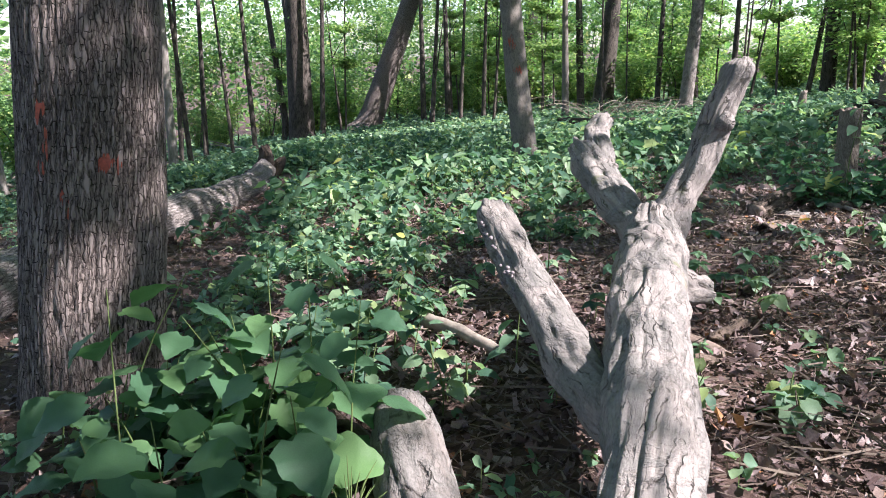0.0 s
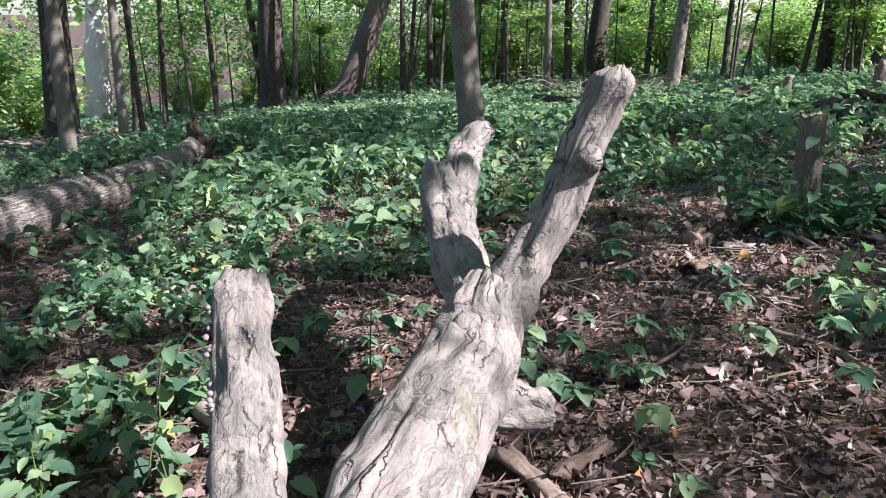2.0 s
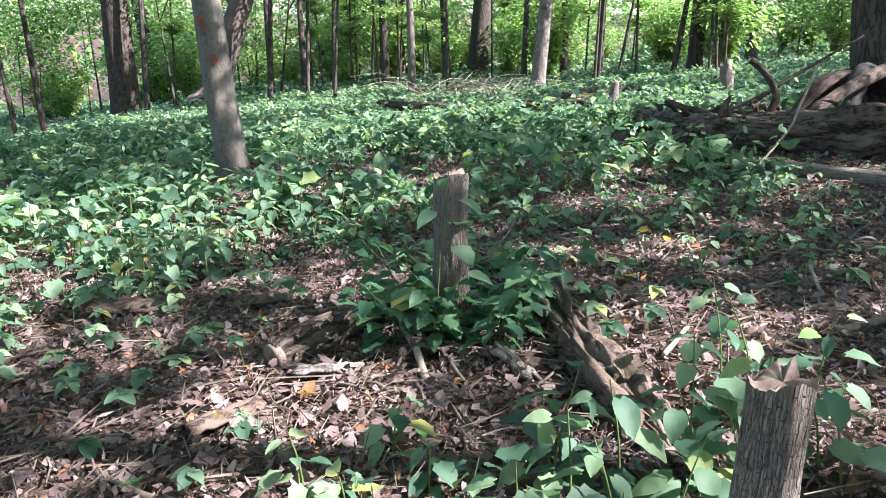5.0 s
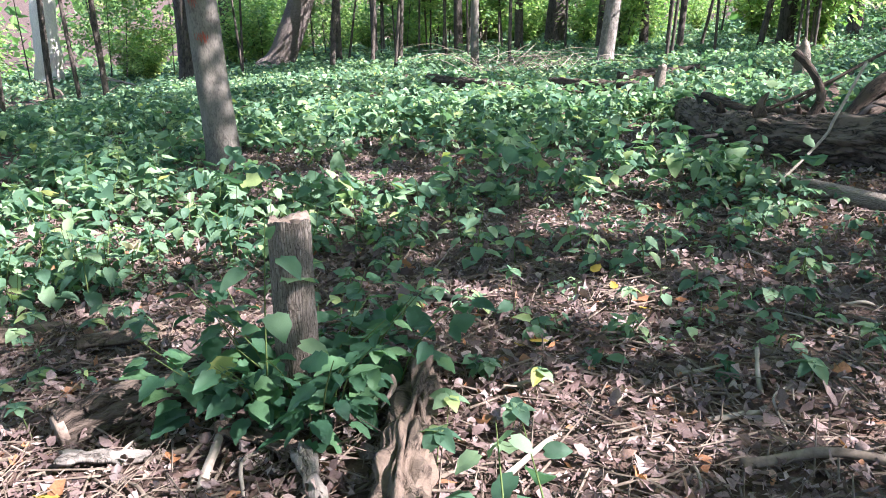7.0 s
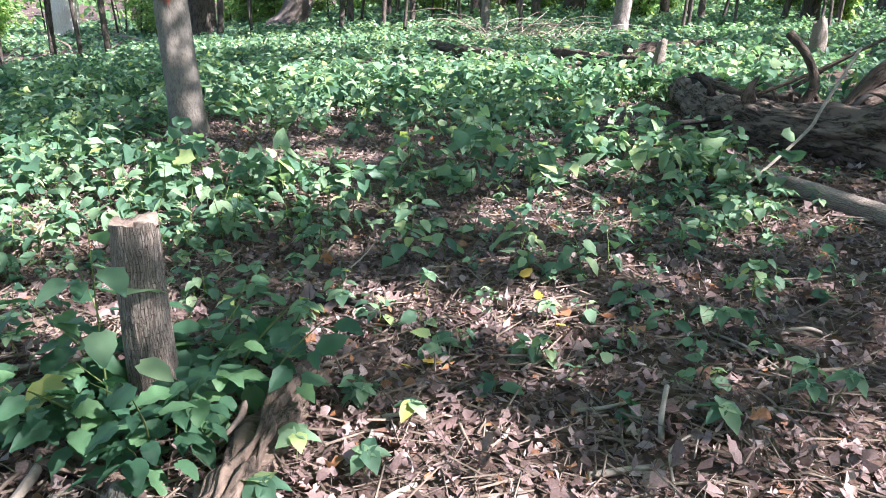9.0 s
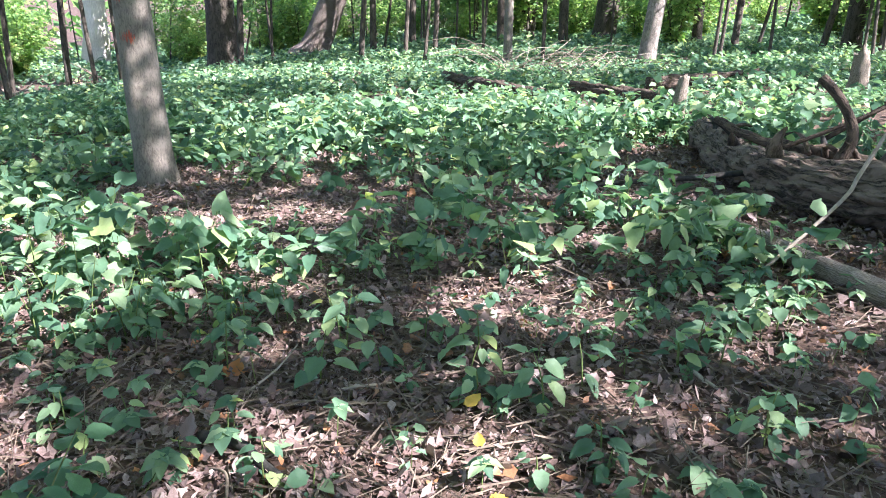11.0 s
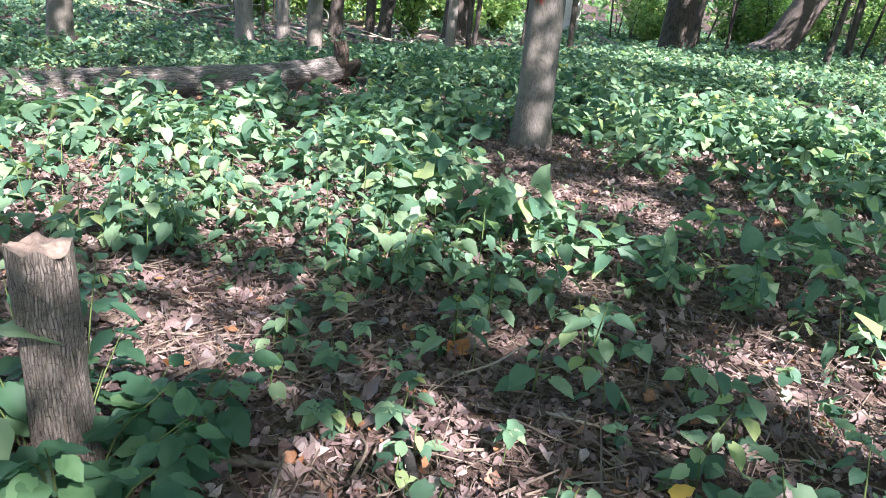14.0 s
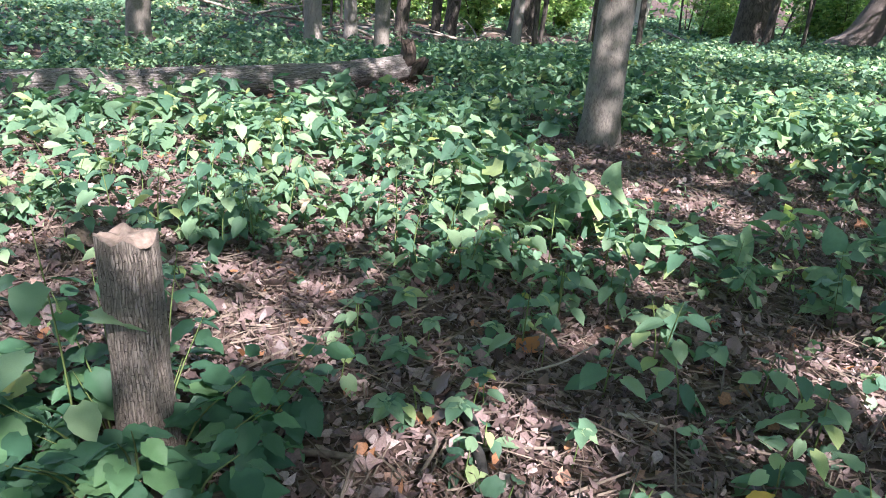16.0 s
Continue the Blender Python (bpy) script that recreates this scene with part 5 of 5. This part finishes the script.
def patch(name, cx, cy, rx_, ry_, n, h_lo, h_hi, per, size, kinds, label, group, **kw):
    for _ in range(n):
        a, d = hr.random() * 6.283, math.sqrt(hr.random())
        plant(name, cx + rx_ * d * math.cos(a), cy + ry_ * d * math.sin(a), h_lo + (h_hi - h_lo) * hr.random(), per, size, kinds, label, "plant", group, **kw)


patch("vine_plant", -0.83, 2.55, 0.6, 0.42, 17, 0.32, 0.9, 8, 0.185, BROAD, "broad-leaved vine with large blue-green leaves", "large-leaved vines")
patch("vine_plant", -1.3, 2.7, 0.35, 0.25, 6, 0.25, 0.5, 7, 0.17, BROAD, "broad-leaved vine at the foot of a big tree", "large-leaved vines")
patch("leafy_plant", -0.15, 3.25, 0.55, 0.35, 9, 0.14, 0.3, 8, 0.095, OVATE, "bright green sunlit plant beside a mossy log", "sunlit plants")
patch("leafy_plant", -0.38, 3.95, 0.42, 0.4, 15, 0.15, 0.36, 9, 0.115, OVATE, "bright green sunlit plant in a patch of sun", "sunlit plants")
patch("leafy_plant", -0.75, 3.4, 0.5, 0.4, 7, 0.12, 0.28, 8, 0.10, OVATE, "bright green sunlit plant among dead leaves", "sunlit plants")
patch("leafy_plant", 1.25, 2.75, 0.4, 0.35, 6, 0.08, 0.18, 7, 0.11, OVATE, "low broad-leaved plant in dry leaf litter", "low plants")
for k in range(26):
    a, d = k * 0.83 - 2.9, 0.12 + 0.13 * (k % 3)
    plant("leafy_plant", 3.41 + d * math.cos(a), 6.24 + d * math.sin(a), 0.22 + 0.28 * hr.random(), 12, 0.122, OVATE_SHADED, "leafy plant, green darkened for shade, crowding round a tree stump", "plant", "plants round the stump", lean=(0.6 * math.cos(a), 0.6 * math.sin(a)), droop=-0.15)
plant("leafy_plant", 3.27, 6.12, 0.86, 9, 0.14, OVATE, "tall leafy shoot rising beside a tree stump", "plant", lean=(0.05, -0.06))
patch("leafy_plant", 3.60, 4.35, 0.45, 0.35, 11, 0.25, 0.48, 9, 0.115, OVATE, "tall leafy plant beside a splintered stump", "tall plants")
patch("leafy_plant", 4.25, 4.65, 0.35, 0.35, 7, 0.3, 0.55, 9, 0.12, OVATE, "tall light green plant beside a splintered stump", "tall plants")
patch("leafy_plant", 2.9, 4.75, 0.4, 0.3, 5, 0.10, 0.25, 8, 0.09, OVATE, "small green plant on bare litter", "low plants")
patch("leafy_plant", 4.1, 8.15, 0.7, 0.5, 9, 0.15, 0.36, 8, 0.105, OVATE, "knee-high plant with drooping oval leaves", "oval-leaved plants")
patch("leafy_plant", 5.1, 7.9, 0.45, 0.4, 8, 0.14, 0.34, 8, 0.105, OVATE, "knee-high plant with drooping oval leaves", "oval-leaved plants")
patch("leafy_plant", 5.95, 7.7, 0.45, 0.6, 6, 0.12, 0.3, 7, 0.10, OVATE, "low plant with drooping oval leaves", "oval-leaved plants")
patch("leafy_plant", 6.1, 8.7, 0.5, 0.6, 10, 0.08, 0.2, 8, 0.10, OVATE, "low five-leaved plant beside a grey branch", "low plants")
patch("leafy_plant", 1.9, 8.2, 0.9, 0.6, 14, 0.2, 0.42, 9, 0.12, OVATE, "bright green broad-leaved plant in a sun patch", "sunlit plants")
patch("leafy_plant", 0.6, 9.0, 1.0, 0.8, 14, 0.25, 0.5, 9, 0.13, OVATE, "bright green broad-leaved plant in a sun patch", "sunlit plants")
patch("leafy_plant", 3.1, 7.2, 0.5, 0.35, 6, 0.08, 0.2, 7, 0.10, OVATE, "small green plant on bare litter", "low plants")
patch("leafy_plant", 4.6, 6.6, 0.6, 0.4, 6, 0.06, 0.14, 6, 0.085, OVATE, "small green seedling on bare litter", "low plants")
patch("leafy_plant", 4.7, 6.95, 0.7, 0.35, 5, 0.06, 0.18, 7, 0.085, OVATE, "small green plant on bare litter", "low plants")
patch("leafy_plant", 5.6, 6.9, 0.5, 0.4, 5, 0.08, 0.22, 7, 0.09, OVATE, "small green plant on bare litter", "low plants")
patch("leafy_plant", 3.9, 7.0, 0.4, 0.3, 5, 0.06, 0.16, 7, 0.08, OVATE, "small green plant on bare litter", "low plants")
patch("leafy_plant", 6.2, 8.9, 0.35, 0.7, 8, 0.08, 0.18, 7, 0.10, OVATE, "low broad-leaved plant over a grey branch", "low plants")
patch("leafy_plant", 2.9, 8.7, 1.0, 0.7, 26, 0.2, 0.46, 9, 0.115, OVATE, "knee-high bright plant with drooping oval leaves", "oval-leaved plants")
patch("leafy_plant", 0.7, 10.2, 0.7, 0.6, 11, 0.25, 0.5, 9, 0.12, OVATE, "knee-high bright plant near a grey tree", "oval-leaved plants")
patch("leafy_plant", 4.3, 12.6, 1.1, 0.6, 22, 0.3, 0.6, 9, 0.13, OVATE, "knee-high bright plant at the edge of the clearing", "oval-leaved plants")
patch("leafy_plant", 2.92, 4.3, 0.36, 0.36, 11, 0.14, 0.36, 9, 0.08, OVATE, "bright green bushy plant on bare litter", "sunlit plants")
patch("leafy_plant", 4.05, 8.3, 0.45, 0.4, 2, 0.3, 0.5, 9, 0.12, OVATE, "knee-high plant with large drooping oval leaves", "oval-leaved plants")
patch("leafy_plant", -2.25, 6.6, 0.3, 1.6, 10, 0.12, 0.28, 9, 0.12, OVATE, "green plant growing against a fallen log", "plants by the fallen log")
patch("leafy_plant", 1.0, 7.7, 1.0, 0.8, 34, 0.22, 0.48, 9, 0.115, OVATE, "knee-high bright plant with broad oval leaves", "oval-leaved plants")
plant("seedling", 0.56, 4.1, 0.46, 7, 0.10, OVATE, "thin yellow-green seedling with hanging leaves", "plant", lean=(0.02, 0.0))

def creeper(x, y, height, size, label):
    """A stalk that carries a whorl of five leaflets."""
    root = base_empty("creeper", x, y, gz(x, y))
    lx, ly = hr.normal(0, 0.2), hr.normal(0, 0.2)
    limb("stem", [(0, 0, -0.03, 0.003), (lx * height, ly * height, height, 0.0018)], STEM, root, sides=5, rings=4)
    a0 = hr.random() * 6.283
    for k in range(5):
        ob = part("leaflet", OVATE[k % 4], root)
        M = frames_of(np.array([a0 + k * 1.2566]), np.array([hr.normal(-0.2, 0.15)]), np.array([hr.normal(0, 0.2)]))[0] * size * (0.8 + 0.35 * hr.random())
        m = Matrix([[M[0][i], M[1][i], M[2][i], 0] for i in range(3)] + [[0, 0, 0, 1]])
        m.translation = (lx * height, ly * height, height)
        ob.matrix_basis = m
    tagged(root, label, "plant", "five-leaved creepers")


for cx, cy, sp, n in ((6.2, 8.9, 0.7, 26), (1.5, 3.95, 0.42, 20), (2.3, 4.6, 0.8, 10), (3.6, 7.6, 1.0, 18), (0.3, 4.8, 0.8, 16), (5.6, 6.6, 0.6, 9), (4.4, 6.3, 0.7, 7), (1.7, 6.2, 0.8, 24), (2.0, 7.2, 0.6, 12), (6.5, 9.3, 0.5, 12)):
    for _ in range(n):
        creeper(cx + hr.normal(0, sp * 0.6), cy + hr.normal(0, sp * 0.6), 0.05 + 0.16 * hr.random(), 0.06 + 0.045 * hr.random(), "low creeper with five green leaflets in leaf litter")

# a grass tuft by the mossy log
tuft = base_empty("grass_tuft", -0.34, 2.15, gz(-0.34, 2.15))
for k in range(26):
    a, l = hr.random() * 6.283, 0.12 + 0.14 * hr.random()
    limb("blade", [(0.03 * math.cos(a), 0.03 * math.sin(a), -0.01, 0.003), (0.05 * math.cos(a), 0.05 * math.sin(a), l * 0.7, 0.0025), (0.12 * math.cos(a), 0.12 * math.sin(a), l, 0.0008)], STEM, tuft, sides=4, rings=6)
tagged(tuft, "small tuft of fine green grass", "grass")

# ---- loose sticks and leaves ----


def stick(points, mat=TWIG, label="dead stick lying on the leaf litter", r=0.012):
    pts = [(x, y, gz(x, y) + h, r * s) for (x, y, h), s in zip(points, (1.0, 0.9, 0.75, 0.5))]
    x, y, z, _ = pts[0]
    root = base_empty("stick", x, y, z)
    limb("wood", local(pts, x, y, z), mat, root, sides=8, rings=18, lump=0.2, freq=8)
    tagged(root, label, "stick", "loose sticks")


stick([(3.80, 7.25, 0.02), (3.98, 7.16, 0.05), (4.20, 6.98, 0.02)], CHARRED, "black rotten stick lying on the leaf litter", 0.026)
stick([(3.66, 6.58, 0.03), (3.78, 6.68, 0.04), (3.92, 6.80, 0.02)], TWIG, r=0.014)
stick([(3.17, 5.55, 0.02), (3.15, 5.85, 0.06), (3.10, 6.16, 0.05)], TWIG_PALE, "pale dead stick lying beside a stump", 0.02)
stick([(2.9, 5.75, 0.02), (3.2, 5.9, 0.03), (3.45, 5.95, 0.02)], TWIG, r=0.013)
stick([(4.98, 5.52, 0.03), (5.3, 5.55, 0.05), (5.62, 5.44, 0.02)], TWIG, r=0.02)
stick([(4.97, 5.84, 0.02), (5.10, 5.87, 0.03), (5.22, 5.90, 0.02)], TWIG_PALE, r=0.013)
stick([(5.24, 6.05, 0.02), (5.26, 6.15, 0.06), (5.30, 6.28, 0.10)], TWIG_PALE, r=0.012)
stick([(4.18, 5.48, 0.03), (4.34, 5.66, 0.05), (4.42, 5.78, 0.02)], TWIG_PALE, r=0.012)
stick([(-0.76, 3.24, 0.04), (-0.5, 3.0, 0.05), (-0.22, 2.66, 0.02)], BARK_ROT, "thick broken branch in the leaf litter", 0.035)
stick([(-0.12, 3.98, 0.05), (0.06, 3.78, 0.06), (0.26, 3.5, 0.03)], TWIG_PALE, "pale broken branch in the leaf litter", 0.04)
stick([(3.6, 10.65, 0.03), (3.0, 10.85, 0.03), (2.3, 10.95, 0.03)], TWIG, "thin dead branch on sunlit litter", 0.014)
stick([(1.95, 5.1, 0.02), (2.2, 4.85, 0.03), (2.5, 4.7, 0.02)], TWIG, r=0.016)
stick([(2.3, 4.3, 0.03), (2.45, 4.05, 0.03), (2.5, 3.75, 0.02)], TWIG, r=0.02)
stick([(1.5, 3.9, 0.02), (1.85, 4.15, 0.05), (2.0, 4.4, 0.02)], TWIG, r=0.009)
stick([(2.6, 6.55, 0.03), (2.9, 6.6, 0.04), (3.2, 6.75, 0.03)], TWIG, r=0.015)
stick([(3.55, 7.62, 0.02), (3.65, 7.5, 0.03), (3.78, 7.4, 0.02)], TWIG_PALE, r=0.005)
stick([(3.85, 7.62, 0.02), (3.95, 7.75, 0.08), (4.02, 7.85, 0.16)], TWIG_PALE, r=0.005)
for _ in range(46):
    x, y, a, l = 1.6 + 4.6 * hr.random(), 3.6 + 5.4 * hr.random(), hr.random() * 6.283, 0.12 + 0.3 * hr.random()
    stick([(x, y, 0.02), (x + l * 0.5 * math.cos(a), y + l * 0.5 * math.sin(a), 0.025 + 0.04 * hr.random()), (x + l * math.cos(a + 0.3), y + l * math.sin(a + 0.3), 0.015)], TWIG_PALE if hr.random() < 0.35 else TWIG, r=0.004 + 0.006 * hr.random())

for _ in range(75):
    if hr.random() < 0.5:
        x, y = 2.3 + 1.7 * hr.random(), 5.1 + 1.1 * hr.random()
    else:
        x, y = 4.5 + 1.6 * hr.random(), 5.3 + 1.4 * hr.random()
    a, l = hr.random() * 6.283, 0.14 + 0.32 * hr.random()
    stick([(x, y, 0.02), (x + l * 0.5 * math.cos(a), y + l * 0.5 * math.sin(a), 0.02 + 0.02 * hr.random()), (x + l * math.cos(a + 0.08), y + l * math.sin(a + 0.08), 0.02)], TWIG_PALE if hr.random() < 0.25 else TWIG, r=0.003 + 0.006 * hr.random() ** 2)


def fallen_leaf(x, y, size, mat, label, h=0.035, tilt=0.1):
    me = leaf_mesh("fallen_leaf", mat, 0.40, 0.14, -0.35, int(hr.integers(90)), rows=9)
    ob = new("fallen_leaf", me)
    M = frames_of(np.array([hr.random() * 6.283]), np.array([hr.normal(tilt, 0.25)]), np.array([hr.normal(0, 0.35)]))[0] * size
    m = Matrix([[M[0][i], M[1][i], M[2][i], 0] for i in range(3)] + [[0, 0, 0, 1]])
    m.translation = (x, y, gz(x, y) + h)
    ob.matrix_world = m
    tagged(ob, label, "leaf", "fallen leaves")


fallen_leaf(3.73, 7.76, 0.12, LEAF_ORANGE, "rust-orange dead leaf lying on the litter")
for x, y in ((4.34, 6.50), (4.39, 6.57), (4.83, 7.5), (4.9, 7.2), (3.5, 6.7), (2.35, 5.3), (2.7, 5.5), (5.0, 6.9)):
    fallen_leaf(x, y, 0.05 + 0.03 * hr.random(), LEAF_YELLOW, "yellow fallen leaf lying on brown litter", 0.05)
for x, y in ((2.02, 7.9), (2.06, 7.88), (1.98, 7.86), (2.04, 7.93)):
    fallen_leaf(x, y, 0.09, LEAF_PALE, "withered pale leaf hanging over green plants", 0.26, -1.2)
for _ in range(70):
    fallen_leaf(1.8 + 4.4 * hr.random(), 3.8 + 5.2 * hr.random(), 0.05 + 0.05 * hr.random(), LITTER, "large dry brown leaf curled on the ground", 0.04)

# dead branches strewn on the bare ground far back
dr = np.random.default_rng(91)
for k in range(46):
    x, y, a = -21 + 14 * dr.random(), 19 + 13 * dr.random(), dr.random() * 6.283
    l, up = 1.0 + 2.2 * dr.random(), 0.5 * dr.random()
    z = gz(x, y)
    root = base_empty("dead_branch", x, y, z)
    c, s = math.cos(a), math.sin(a)
    limb("wood", [(0, 0, 0.03, 0.05), (0.5 * l * c + 0.1, 0.5 * l * s, 0.05 + up * 0.7, 0.04), (l * c, l * s, 0.03 + up, 0.015)], TWIG_PALE if k % 3 else TWIG, root, sides=7, rings=12, lump=0.15)
    limb("side_branch", [(0.5 * l * c + 0.1, 0.5 * l * s, 0.05 + up * 0.7, 0.025), (0.7 * l * c - 0.3 * s, 0.7 * l * s + 0.3 * c, 0.2 + up, 0.018), (0.8 * l * c - 0.7 * s, 0.8 * l * s + 0.7 * c, 0.3 + up * 1.3, 0.006)], TWIG_PALE if k % 3 else TWIG, root, sides=6, rings=8)
    tagged(root, "bare dead branch lying on brown leaf litter", "branch", "dead branches on the far ground")
